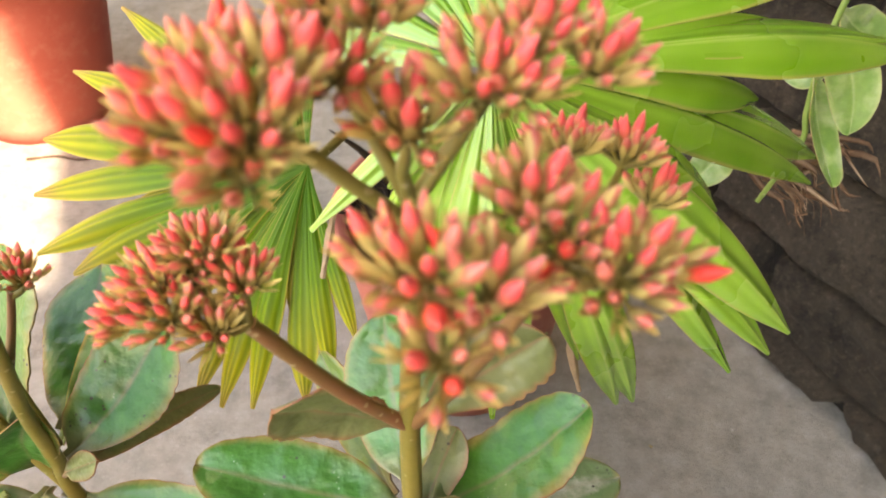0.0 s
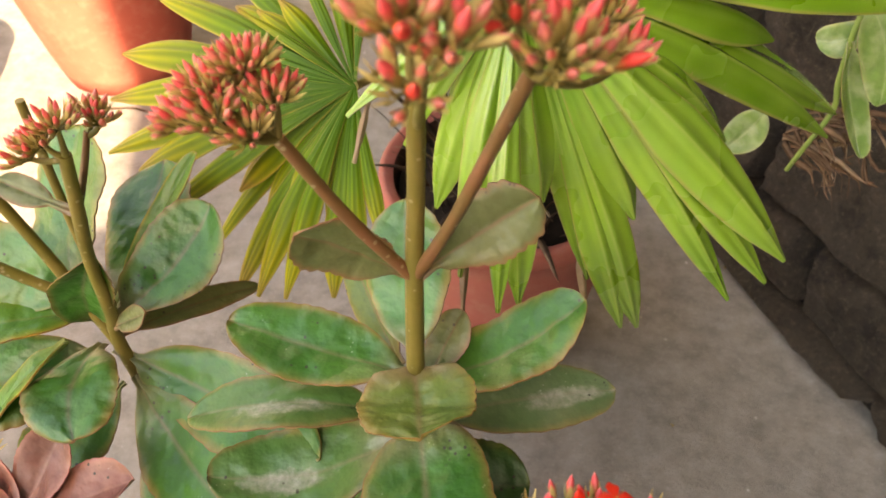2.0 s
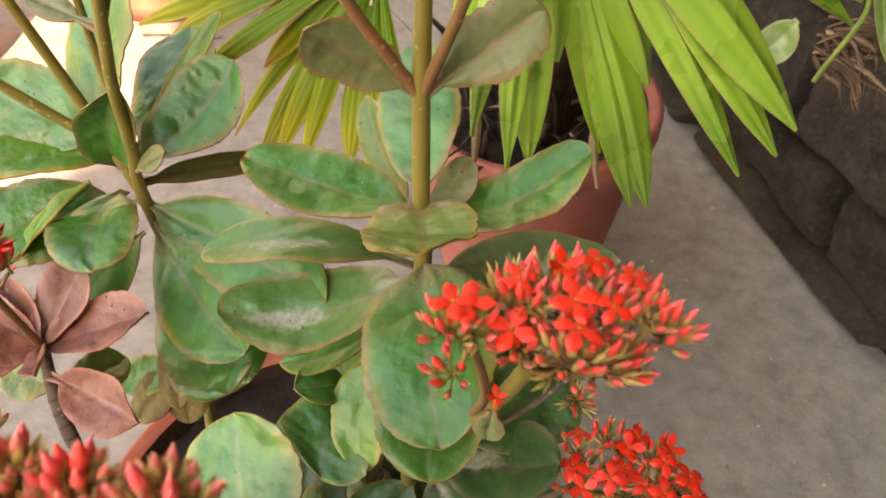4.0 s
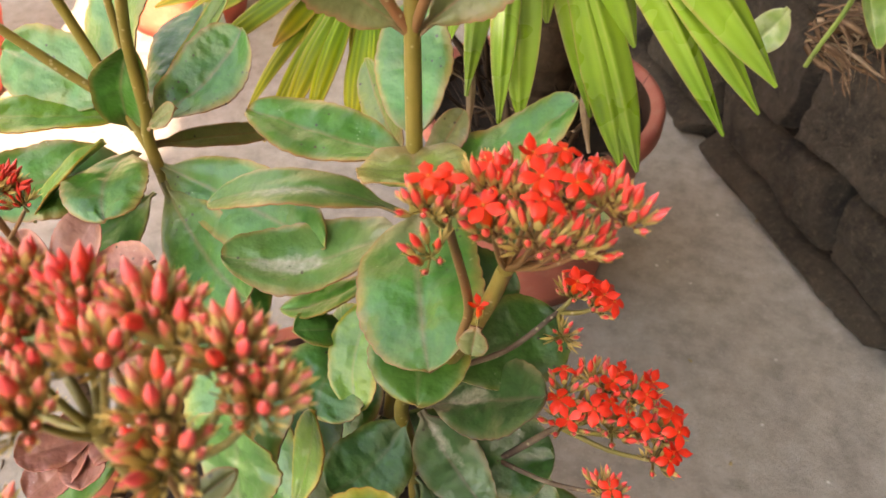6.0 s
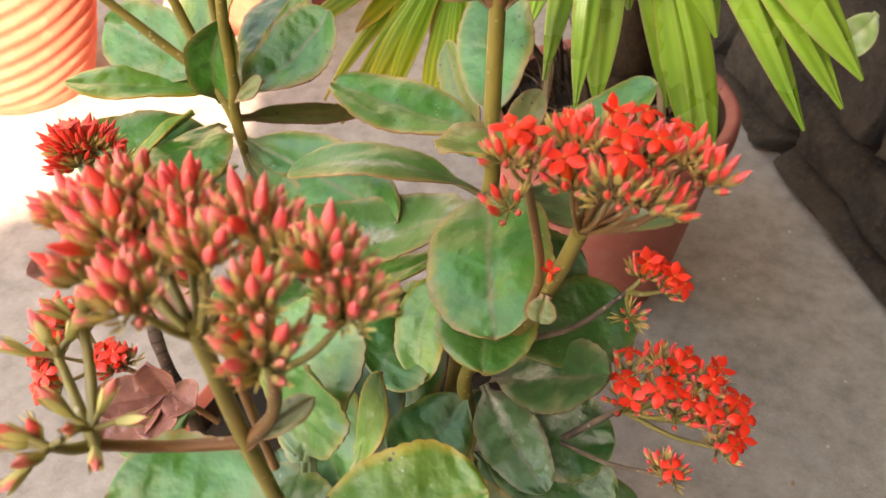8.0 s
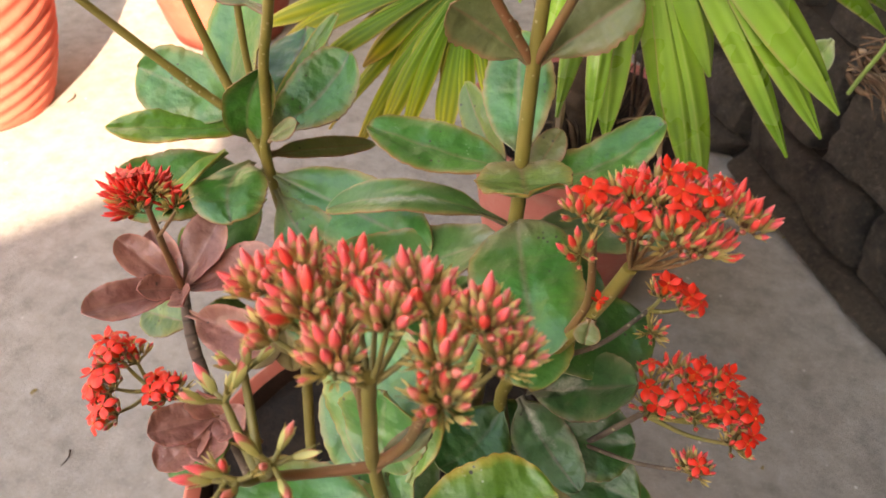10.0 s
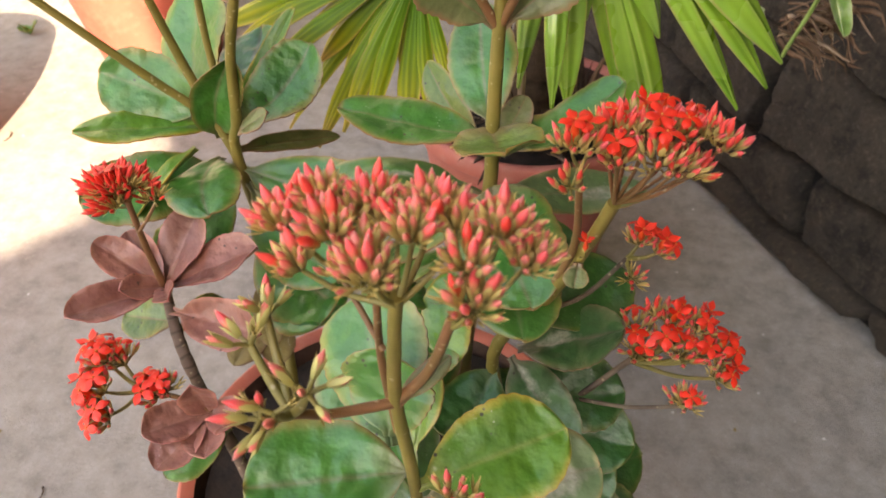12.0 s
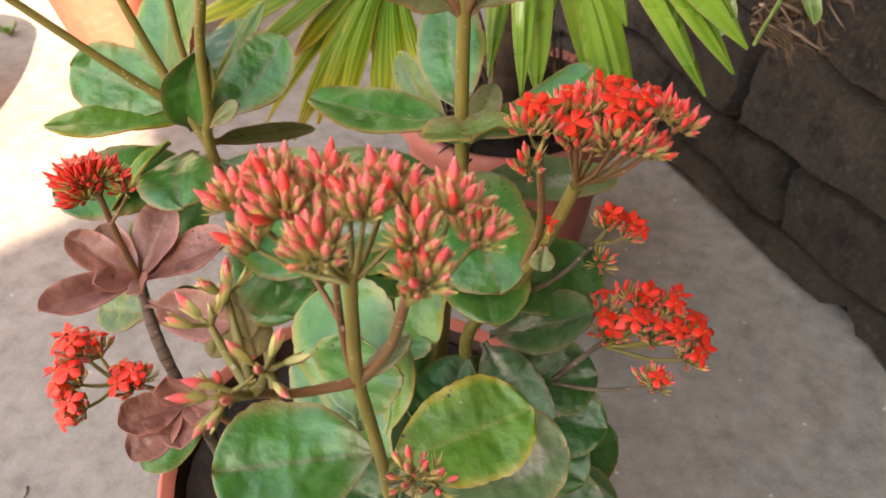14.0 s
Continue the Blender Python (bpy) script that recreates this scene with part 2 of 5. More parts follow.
def palm_material():
    q = Mat("palm_leaflet", 0.24, 0.7)
    q.b.inputs["Coat Weight"].default_value = 0.8
    q.b.inputs["Coat Roughness"].default_value = 0.20
    u, v = q.uv()
    long_vein = q.node("ShaderNodeTexWave", Scale=0.75, Distortion=0.8, Detail=2.0)
    long_vein.bands_direction = "Y"
    q.link(q.coord("UV"), long_vein.inputs["Vector"])
    c = q.mix(q.ramp(q.noise(9.0, 3.0), [(0.3, (0, 0, 0)), (0.7, (1, 1, 1))]), (0.110, 0.280, 0.014), (0.270, 0.470, 0.055))
    c = q.mix(q.math("MULTIPLY", long_vein.outputs["Fac"], 0.22), c, (0.27, 0.45, 0.07))
    across = q.math("ABSOLUTE", q.math("MULTIPLY", q.math("SUBTRACT", v, 0.5), 2.0))
    c = q.mix(q.ramp(across, [(0.0, (0.4, 0.4, 0.4)), (0.10, (0, 0, 0))]), c, (0.45, 0.52, 0.16))
    rim = q.math("MULTIPLY", q.ramp(across, [(0.90, (0, 0, 0)), (0.97, (1, 1, 1))]), 0.6)
    c = q.mix(rim, c, (0.40, 0.33, 0.11))
    old = q.math("ADD", q.math("ADD", u, q.ramp(q.random(), [(0.55, (0, 0, 0)), (1.0, (0.13, 0.13, 0.13))])), q.math("MULTIPLY", q.noise(30.0, 3.0), 0.10))
    c = q.mix(q.ramp(old, [(1.000, (0, 0, 0)), (1.035, (1, 1, 1))]), c, (0.50, 0.36, 0.22))
    scuff = q.math("MULTIPLY", q.ramp(q.noise(70.0, 5.0, 0.7), [(0.62, (0, 0, 0)), (0.70, (1, 1, 1))]), q.ramp(q.noise(13.0), [(0.58, (0, 0, 0)), (0.66, (0.8, 0.8, 0.8))]))
    c = q.mix(scuff, c, (0.42, 0.33, 0.18))
    q.colour(c)
    q.link(q.ramp(q.noise(14.0, 3.0), [(0.35, (0.17, 0.17, 0.17)), (0.65, (0.42, 0.42, 0.42))]), q.b.inputs["Roughness"])
    q.bump(q.math("ADD", long_vein.outputs["Fac"], q.noise(40.0, 3.0)), 0.45, 0.0018)
    q.b.inputs["Subsurface Weight"].default_value = 0.12
    q.b.inputs["Subsurface Radius"].default_value = (0.002, 0.003, 0.0005)
    q.b.inputs["Subsurface Scale"].default_value = 0.5
    return q.m


PALM = palm_material()


def palm_old_material():
    q = Mat("palm_leaflet_yellowing", 0.5, 0.22)
    u, v = q.uv()
    long_vein = q.node("ShaderNodeTexWave", Scale=1.1, Distortion=2.5, Detail=2.0)
    long_vein.bands_direction = "Y"
    q.link(q.coord("UV"), long_vein.inputs["Vector"])
    c = q.ramp(q.math("ADD", u, q.math("MULTIPLY", q.math("SUBTRACT", q.noise(12.0, 3.0), 0.5), 0.5)),
               [(0.22, (0.040, 0.120, 0.005)), (0.58, (0.115, 0.205, 0.008)), (0.88, (0.34, 0.31, 0.016)), (1.0, (0.38, 0.22, 0.05))])
    c = q.mix(q.math("MULTIPLY", long_vein.outputs["Fac"], 0.5), c, (0.035, 0.085, 0.005))
    across = q.math("ABSOLUTE", q.math("MULTIPLY", q.math("SUBTRACT", v, 0.5), 2.0))
    c = q.mix(q.math("MULTIPLY", q.ramp(across, [(0.85, (0, 0, 0)), (0.97, (1, 1, 1))]), 0.6), c, (0.45, 0.32, 0.08))
    q.colour(c)
    q.bump(q.math("ADD", long_vein.outputs["Fac"], q.noise(40.0, 3.0)), 0.30, 0.0015)
    q.b.inputs["Subsurface Weight"].default_value = 0.12
    q.b.inputs["Subsurface Radius"].default_value = (0.002, 0.003, 0.0005)
    q.b.inputs["Subsurface Scale"].default_value = 0.5
    return q.m


PALM_OLD = palm_old_material()


def concrete_material():
    q = Mat("concrete_floor", 0.8, 0.35)
    p = q.coord("Object")
    a = q.noise(2.2, 6.0, 0.6, p)
    b = q.noise(26.0, 8.0, 0.7, p)
    f = q.noise(190.0, 6.0, 0.7, p)
    c = q.mix(q.ramp(a, [(0.3, (0, 0, 0)), (0.7, (1, 1, 1))]), (0.190, 0.174, 0.153), (0.258, 0.239, 0.210))
    c = q.mix(q.ramp(b, [(0.42, (0, 0, 0)), (0.70, (0.75, 0.75, 0.75))]), c, (0.36, 0.332, 0.296))
    c = q.mix(q.ramp(b, [(0.22, (0.75, 0.75, 0.75)), (0.43, (0, 0, 0))]), c, (0.125, 0.105, 0.085))
    c = q.mix(q.ramp(f, [(0.58, (0, 0, 0)), (0.72, (0.6, 0.6, 0.6))]), c, (0.44, 0.42, 0.40))
    c = q.mix(q.ramp(f, [(0.28, (0.6, 0.6, 0.6)), (0.38, (0, 0, 0))]), c, (0.12, 0.105, 0.095))
    fleck = q.math("MULTIPLY", q.ramp(q.voronoi(34.0, p), [(0.05, (1, 1, 1)), (0.09, (0, 0, 0))]), q.ramp(q.noise(11.0, 2.0, 0.5, p), [(0.56, (0, 0, 0)), (0.60, (1, 1, 1))]))
    c = q.mix(fleck, c, (0.55, 0.52, 0.48))
    q.colour(c)
    q.bump(q.math("ADD", q.math("MULTIPLY", b, 0.35), f), 0.55, 0.0026)
    return q.m


CONCRETE = concrete_material()


def stone_material():
    q = Mat("wall_stone", 0.85, 0.35)
    p = q.coord("Object")
    b = q.noise(14.0, 8.0, 0.65, p)
    f = q.noise(120.0, 10.0, 0.75, p)
    c = q.mix(q.random(), (0.024, 0.018, 0.014), (0.056, 0.044, 0.034))
    c = q.mix(q.ramp(b, [(0.40, (0, 0, 0)), (0.72, (0.8, 0.8, 0.8))]), c, (0.110, 0.086, 0.066))
    c = q.mix(q.ramp(b, [(0.25, (0.9, 0.9, 0.9)), (0.45, (0, 0, 0))]), c, (0.012, 0.008, 0.006))
    c = q.mix(q.ramp(f, [(0.54, (0, 0, 0)), (0.70, (0.60, 0.60, 0.60))]), c, (0.20, 0.165, 0.125))
    c = q.mix(q.ramp(f, [(0.30, (0.85, 0.85, 0.85)), (0.46, (0, 0, 0))]), c, (0.010, 0.007, 0.005))
    q.colour(c)
    q.bump(q.math("ADD", q.noise(40.0, 10.0, 0.75, p), q.math("ADD", b, q.math("MULTIPLY", f, 0.9))), 1.0, 0.024)
    return q.m


STONE = stone_material()


def plain_rough(name, a, b, scale=30.0, rough=0.9, fine=200.0):
    q = Mat(name, rough, 0.3)
    c = q.mix(q.ramp(q.noise(scale, 6.0, 0.65), [(0.3, (0, 0, 0)), (0.7, (1, 1, 1))]), a, b)
    c = q.mix(q.math("MULTIPLY", q.noise(fine, 5.0), 0.4), c, tuple(x * 0.5 for x in a))
    q.colour(c)
    q.bump(q.noise(fine, 5.0), 0.6, 0.002)
    return q.m


MORTAR = plain_rough("dark_mortar", (0.010, 0.008, 0.006), (0.025, 0.019, 0.015))
SOIL = plain_rough("potting_soil", (0.011, 0.007, 0.005), (0.034, 0.021, 0.014), 60.0)
HUSK = plain_rough("dry_fibre", (0.26, 0.17, 0.11), (0.44, 0.32, 0.22), 60.0)
SHEATH = plain_rough("dead_palm_leaf", (0.10, 0.055, 0.034), (0.24, 0.15, 0.095), 60.0)
BARK = plain_rough("palm_trunk", (0.030, 0.018, 0.011), (0.085, 0.05, 0.030), 60.0)
PLASTER = plain_rough("unseen_plaster", (0.36, 0.31, 0.25), (0.44, 0.38, 0.31), 4.0)


def pot_material(name, a, b, dust, rough):
    q = Mat(name, rough, 0.4)
    p = q.coord("Object")
    c = q.mix(q.ramp(q.noise(9.0, 5.0, 0.6, p), [(0.3, (0, 0, 0)), (0.7, (1, 1, 1))]), a, b)
    c = q.mix(q.ramp(q.noise(40.0, 7.0, 0.7, p), [(0.50, (0, 0, 0)), (0.76, (0.6, 0.6, 0.6))]), c, dust)
    c = q.mix(q.ramp(q.noise(130.0, 5.0, 0.7, p), [(0.64, (0, 0, 0)), (0.72, (0.6, 0.6, 0.6))]), c, tuple(x * 0.5 for x in a))
    q.colour(c)
    q.bump(q.noise(120.0, 5.0, 0.6, p), 0.25, 0.0015)
    return q.m


TERRACOTTA = pot_material("painted_terracotta", (0.47, 0.090, 0.060), (0.53, 0.120, 0.082), (0.56, 0.20, 0.145), 0.7)
RED_PLASTIC = pot_material("red_plastic", (0.46, 0.105, 0.065), (0.52, 0.14, 0.09), (0.52, 0.24, 0.18), 0.5)
BROWN_PLASTIC = pot_material("faded_red_plastic", (0.34, 0.090, 0.066), (0.40, 0.115, 0.088), (0.42, 0.20, 0.155), 0.55)


# dark brown for the inner wall above the soil
POT_INSIDE = plain_rough("dark_pot_inside", (0.050, 0.026, 0.018), (0.095, 0.045, 0.030), 30.0)


# ---------------- mesh helpers ----------------
def mesh_of(name, verts, faces, mats, slots=None, uvs=None, smooth=True):
    me = bpy.data.meshes.new(name)
    me.from_pydata([tuple(v) for v in verts], [], faces)
    for m in mats:
        me.materials.append(m)
    if slots:
        me.polygons.foreach_set("material_index", slots)
    if uvs:
        layer = me.uv_layers.new(name="uv")
        flat = []
        for loop in me.loops:
            flat.extend(uvs[loop.vertex_index])
        layer.data.foreach_set("uv", flat)
    me.polygons.foreach_set("use_smooth", [smooth] * len(faces))
    me.update()
    return me


def part(name, me, parent, label="", m=None):
    ob = new(name, me)
    ob.parent = parent
    if m is not None:
        ob.matrix_local = m
    return tagged(ob, label)


def thing(name, place, label, category, group="", kind=""):
    ob = new(name)
    ob.location = place
    ob.empty_display_size = 0.02
    return tagged(ob, label, category, group, kind)


class Geo:
    """Verts, faces, uv and slots gathered for one mesh."""

    def __init__(self):
        self.v, self.f, self.uv, self.s = [], [], [], []

    def grid(self, rows, uv_rows, slot=0, closed=False):
        n0, w = len(self.v), len(rows[0])
        for r, ur in zip(rows, uv_rows):
            self.v.extend(r)
            self.uv.extend(ur)
        for i in range(len(rows) - 1):
            for j in range(w if closed else w - 1):
                k = (j + 1) % w
                self.f.append((n0 + i * w + j, n0 + i * w + k, n0 + (i + 1) * w + k, n0 + (i + 1) * w + j))
                self.s.append(slot)

    def cap(self, ring, slot=0):
        n0 = len(self.v)
        self.v.extend(ring)
        self.uv.extend([(0, 0)] * len(ring))
        self.f.append(tuple(range(n0, n0 + len(ring))))
        self.s.append(slot)

    def mesh(self, name, mats, smooth=True):
        return mesh_of(name, self.v, self.f, mats, self.s, self.uv, smooth)


def frame_of(axis, hint=(0, 0, 1)):
    a = unit(axis)
    h = Vector(hint)
    if abs(a.dot(h.normalized())) > 0.97:
        h = Vector((0.3, 1, 0.1))
    s = a.cross(h).normalized()
    return a, s, s.cross(a).normalized()


def spline(points, n):
    """A smooth run of n points through the given ones."""
    p = [Vector(q) for q in points]
    if len(p) == 2:
        return [p[0].lerp(p[1], i / (n - 1)) for i in range(n)]
    p = [p[0] * 2 - p[1]] + p + [p[-1] * 2 - p[-2]]
    out = []
    spans = len(p) - 3
    for i in range(n):
        t = i / (n - 1) * spans
        k = min(int(t), spans - 1)
        t -= k
        a, b, c, d = p[k:k + 4]
        out.append(0.5 * ((2 * b) + (c - a) * t + (2 * a - 5 * b + 4 * c - d) * t * t + (3 * b - a - 3 * c + d) * t ** 3))
    return out


def tube(geo, points, r0, r1, sides=8, n=12, slot=0, knobs=0.0, rng=None):
    run = spline(points, n)
    rows, uvs = [], []
    for i, c in enumerate(run):
        d = (run[min(i + 1, n - 1)] - run[max(i - 1, 0)])
        a, s, u = frame_of(d, (0.2, 1, 0.1))
        r = r0 + (r1 - r0) * i / (n - 1)
        if knobs and rng:
            r *= 1 + knobs * rng.uniform(-1, 1)
        rows.append([c + s * r * math.cos(2 * math.pi * j / sides) + u * r * math.sin(2 * math.pi * j / sides) for j in range(sides)])
        uvs.append([(i / (n - 1), j / sides) for j in range(sides)])
    geo.grid(rows, uvs, slot, closed=True)
    geo.cap(list(reversed(rows[0])), slot)
    geo.cap(rows[-1], slot)


def ground():
    n, half = 60, 40.0
    geo = Geo()
    pos = [math.copysign(abs(2 * i / n - 1) ** 3, 2 * i / n - 1) * half for i in range(n + 1)]
    rows = [[Vector((x, y, 0.0)) for x in pos] for y in pos]
    geo.grid(rows, [[(0, 0)] * (n + 1)] * (n + 1))
    ob = new("ground", geo.mesh("ground", [CONCRETE]))
    tagged(ob, "grey weathered concrete yard floor", "floor", kind="structure")


ground()

WALL_A, WALL_B = Vector((-0.20, 1.705, 0)), Vector((1.29, -0.615, 0))
WALL_DIR = (WALL_B - WALL_A).normalized()
WALL_BACK = Vector((-WALL_DIR.y, WALL_DIR.x, 0))
if WALL_BACK.y < 0:
    WALL_BACK = -WALL_BACK


WALL_SHIFT = 0.407


def course_line(row, base, s):
    """Height of the joint under a course: rough courses rise and dip."""
    return base if row == 0 else base + (0.012 if row == 1 else 0.035) * noise.noise(Vector((s * 3.1, row * 7.7, 0.5))) + 0.012 * noise.noise(Vector((s * 11.0, row * 3.3, 2.5)))


def wall_point(s, h, out=0.0):
    """s metres along the wall from WALL_A, h up, out towards the yard; the face leans back."""
    return WALL_A + WALL_DIR * (s + WALL_SHIFT) + Vector((0, 0, h)) + WALL_BACK * (0.10 * h - out)


def stone_mesh(s0, s1, row, h0, h1, rng, shear):
    """One rough block of the wall: a rounded, dented front with depth behind it."""
    geo = Geo()
    nu, nv = 22, 14
    wob = rng.uniform(0, 50)
    rows, uvs = [], []
    for j in range(nv + 1):
        b = j / nv
        line = []
        for i in range(nu + 1):
            a = i / nu
            along = s0 + (s1 - s0) * a + shear * (b - 0.5)
            lo, hi = course_line(row, h0, along) + 0.004, course_line(row + 1, h1, along) - 0.004
            edge = min(min(a, 1 - a) * (s1 - s0), min(b, 1 - b) * (hi - lo))
            bulge = 0.034 * (1 - math.exp(-edge / 0.0026)) - 0.024
            q = wall_point(along, lo + (hi - lo) * b)
            d = noise.noise(q * 7 + Vector((wob, 0, 0))) * 0.012 + abs(noise.noise(q * 24)) * 0.008 + noise.noise(q * 60) * 0.004 - 0.004 + (0.012 if row == 0 else 0.0)
            jig = 0.010 * noise.noise(q * 14 + Vector((0, wob, 0)))
            line.append(wall_point(along + jig, lo + (hi - lo) * b + jig * 0.6, bulge + d * (0.4 + min(1, edge / 0.02))))
        rows.append(line)
        uvs.append([(i / nu, b) for i in range(nu + 1)])
    geo.grid(rows, uvs)
    rim = rows[0] + [r[-1] for r in rows[1:]] + list(reversed(rows[-1][:-1])) + [r[0] for r in reversed(rows[1:-1])]
    back = [p + WALL_BACK * 0.09 for p in rim]
    geo.grid([back, rim], [[(0, 0)] * len(rim)] * 2, closed=True)
    return geo.mesh("stone", [STONE])


def stone_wall():
    length, height, thick = (WALL_B - WALL_A).length - WALL_SHIFT, 2.62, 0.35
    geo = Geo()
    first = -WALL_SHIFT
    ring = lambda s: [wall_point(s, 0, -0.022), wall_point(s, height, -0.022), wall_point(s, height, -thick), wall_point(s, -0.0, -thick)]
    south, north = length + 1.5, first - 1.1
    geo.grid([ring(north), ring(south)], [[(0, 0)] * 4] * 2, closed=True)
    geo.cap(list(reversed(ring(north))))
    geo.cap(ring(south))
    ob = new("wall_east", geo.mesh("wall_core", [MORTAR], smooth=False))
    tagged(ob, "dark rubble stone wall with open mortar joints", "wall", kind="structure")
    rng, more = random.Random(5), random.Random(6)
    h = 0.0
    courses = [0.045, 0.105, 0.15, 0.16, 0.17, 0.15, 0.18, 0.16, 0.19, 0.17, 0.21, 0.22, 0.29, 0.31]
    for row, tall in enumerate(courses):
        s = first - 0.02 - 0.05 * (row % 3)
        ends = {0: [-0.1, 0.30, 0.80, 1.20, 1.44], 1: [-0.2, 0.05, 0.31, 0.625, 0.93, 1.20, 1.44], 2: [-0.1, 0.22, 0.48, 0.86, 1.12, 1.44]}.get(row)
        k = 0
        while s < length:
            step = (ends[k] - s) if ends and k < len(ends) else rng.uniform(0.22, 0.42)
            k += 1
            e = s + step
            lo, hi = max(s, first), min(e, length)
            if hi - lo > 0.05:
                part("stone", stone_mesh(lo + 0.004, hi - 0.004, row, h, h + tall, rng, rng.uniform(-0.05, 0.05)), ob)
            s = e
        for start, stop in ((north, first), (length, south)):
            s = start
            while s < stop - 0.05:
                e = min(s + more.uniform(0.2, 0.36), stop)
                if e - s > 0.05:
                    part("stone", stone_mesh(s + 0.004, e - 0.004, row, h, h + tall, more, 0.0), ob)
                s = e
        h += tall


stone_wall()


def house_walls():
    """Two plain walls, added unseen behind the camera so that their shade falls over the plants."""
    reach = 2.6 / math.tan(radians(SUN_ELEV))
    corner = Vector((-0.715, 0.82, 0)) - SUN_FLAT * reach
    for name, way, length, tall in (("shade_wall_south", unit((-0.56, -0.83, 0)), 7.0, 2.6), ("shade_wall_southeast", unit((0.907, 0.42, 0)), 7.0, 5.2)):
        side = Vector((-way.y, way.x, 0))
        if side.dot(SUN_FLAT) > 0:
            side = -side
        geo = Geo()
        ring = lambda p: [p, p + Vector((0, 0, tall)), p + side * 0.22 + Vector((0, 0, tall)), p + side * 0.22]
        geo.grid([ring(corner), ring(corner + way * length)], [[(0, 0)] * 4] * 2, closed=True)
        geo.cap(list(reversed(ring(corner))))
        geo.cap(ring(corner + way * length))
        tagged(new(name, geo.mesh(name, [PLASTER], smooth=False)), "plain plastered wall added out of view to shade the plants", "wall", kind="structure")


house_walls()


def block(name, corners, low, high, mat, label, category):
    """A plain slab over four ground corners."""
    geo = Geo()
    ring = lambda z: [Vector((x, y, z)) for x, y in corners]
    geo.grid([ring(low), ring(high)], [[(0, 0)] * 4] * 2, closed=True)
    geo.cap(list(reversed(ring(low))))
    geo.cap(ring(high))
    tagged(new(name, geo.mesh(name, [mat], smooth=False)), label, category, kind="structure")


def yard_shell():
    """Slabs added out of view to hold back skylight: an eave over the stone wall, and walls to the north and west."""
    lip, far = -1.10, 1.2
    at = lambda s, out: tuple(wall_point(s, 0.0, out).xy)
    block("eave", [at(-1.6, -lip), at(2.2, -lip), at(2.2, -far), at(-1.6, -far)], 2.66, 2.78, PLASTER, "plain slab added out of view over the stone wall to block skylight", "eave")
    block("unseen_wall_north", [(-5.0, 3.4), (2.0, 3.4), (2.0, 3.6), (-5.0, 3.6)], 0.0, 3.2, PLASTER, "plain plastered wall added out of view to cut low skylight", "wall")
    block("unseen_wall_west", [(-5.2, -1.0), (-5.0, -1.0), (-5.0, 3.4), (-5.2, 3.4)], 0.0, 3.2, PLASTER, "plain plastered wall added out of view to cut low skylight", "wall")


yard_shell()


# ---------------- pots ----------------
def pot(name, place, r_foot, r_rim, tall, mat, label, lip=0.012, lip_tall=0.03, soil_down=0.03, swirl=0):
    base = thing(name, place, label, "flower pot")
    geo = Geo()
    sides = 160 if swirl else 56
    wall = 0.006
    outer = []
    steps = 64 if swirl else 8
    for i in range(steps + 1):
        t = i / steps
        r = r_foot + (r_rim - lip - r_foot) * (t ** 0.85)
        if swirl:
            r = r_foot + (r_rim - r_foot) * math.sin(t * 1.9) / math.sin(1.57)
        outer.append((r, t * (tall - lip_tall)))
    profile = [(0.0, 0.004), (r_foot * 0.9, 0.004), (r_foot, 0.0)] + outer[1:]
    profile += [(r_rim - 0.003, tall - lip_tall + 0.002), (r_rim, tall - lip_tall + 0.006), (r_rim, tall - 0.005), (r_rim - 0.003, tall), (r_rim - lip * 0.7, tall)]
    profile += [(r_rim - lip - wall, tall - 0.006), (r_rim - lip - wall - 0.004, tall - soil_down - 0.02)]
    rows = []
    for r, z in profile:
        row = []
        for j in range(sides):
            a = 2 * math.pi * j / sides
            rr = r
            if swirl and 0.02 < z < tall - lip_tall and r > r_foot * 0.95:
                rr = r + 0.0024 * math.sin(swirl * a - z * 215.0 + 0.5 * math.sin(3 * a))
            row.append(Vector((rr * math.cos(a), rr * math.sin(a), z)))
        rows.append(row)
    uv_rows = [[(j / sides, z / tall) for j in range(sides)] for r, z in profile]
    geo.grid(rows[:-1], uv_rows[:-1], closed=True)
    geo.grid(rows[-2:], uv_rows[-2:], 1, closed=True)
    part("pot_body", geo.mesh("pot_body", [mat, POT_INSIDE]), base)
    geo = Geo()
    rng = random.Random(name + str(place))
    n = 14
    rows = []
    rs = r_rim - lip - wall - 0.006
    for i in range(n + 1):
        rows.append([Vector((rs * i / n * math.cos(2 * math.pi * j / 40), rs * i / n * math.sin(2 * math.pi * j / 40), tall - soil_down + rng.uniform(-0.005, 0.005) * (1 if i else 0))) for j in range(40)])
    geo.grid(rows, [[(0, 0)] * 40] * (n + 1), closed=True)
    part("soil", geo.mesh("soil", [SOIL]), base, "dark crumbly potting soil")
    return base


POT_AT = Vector((-0.083, 0.163, 0.0))
POT_TALL = 0.288
pot("flower_pot", POT_AT, 0.122, 0.170, POT_TALL, RED_PLASTIC, "red plastic flower pot full of dark soil", soil_down=0.018, lip=0.007)
PALM_AT = Vector((-0.05, 0.75, 0.0))
pot("flower_pot", PALM_AT, 0.112, 0.158, 0.285, BROWN_PLASTIC, "faded red plastic pot with the fan palm")
pot("swirl_pot", (-1.22, 0.82, 0.0), 0.115, 0.175, 0.32, TERRACOTTA, "orange painted clay pot with swirling ribs in the sun", swirl=9, lip=0.004)
pot("flower_pot", (-0.945, 1.27, 0.0), 0.125, 0.205, 0.35, TERRACOTTA, "smooth orange clay pot half in the sun")


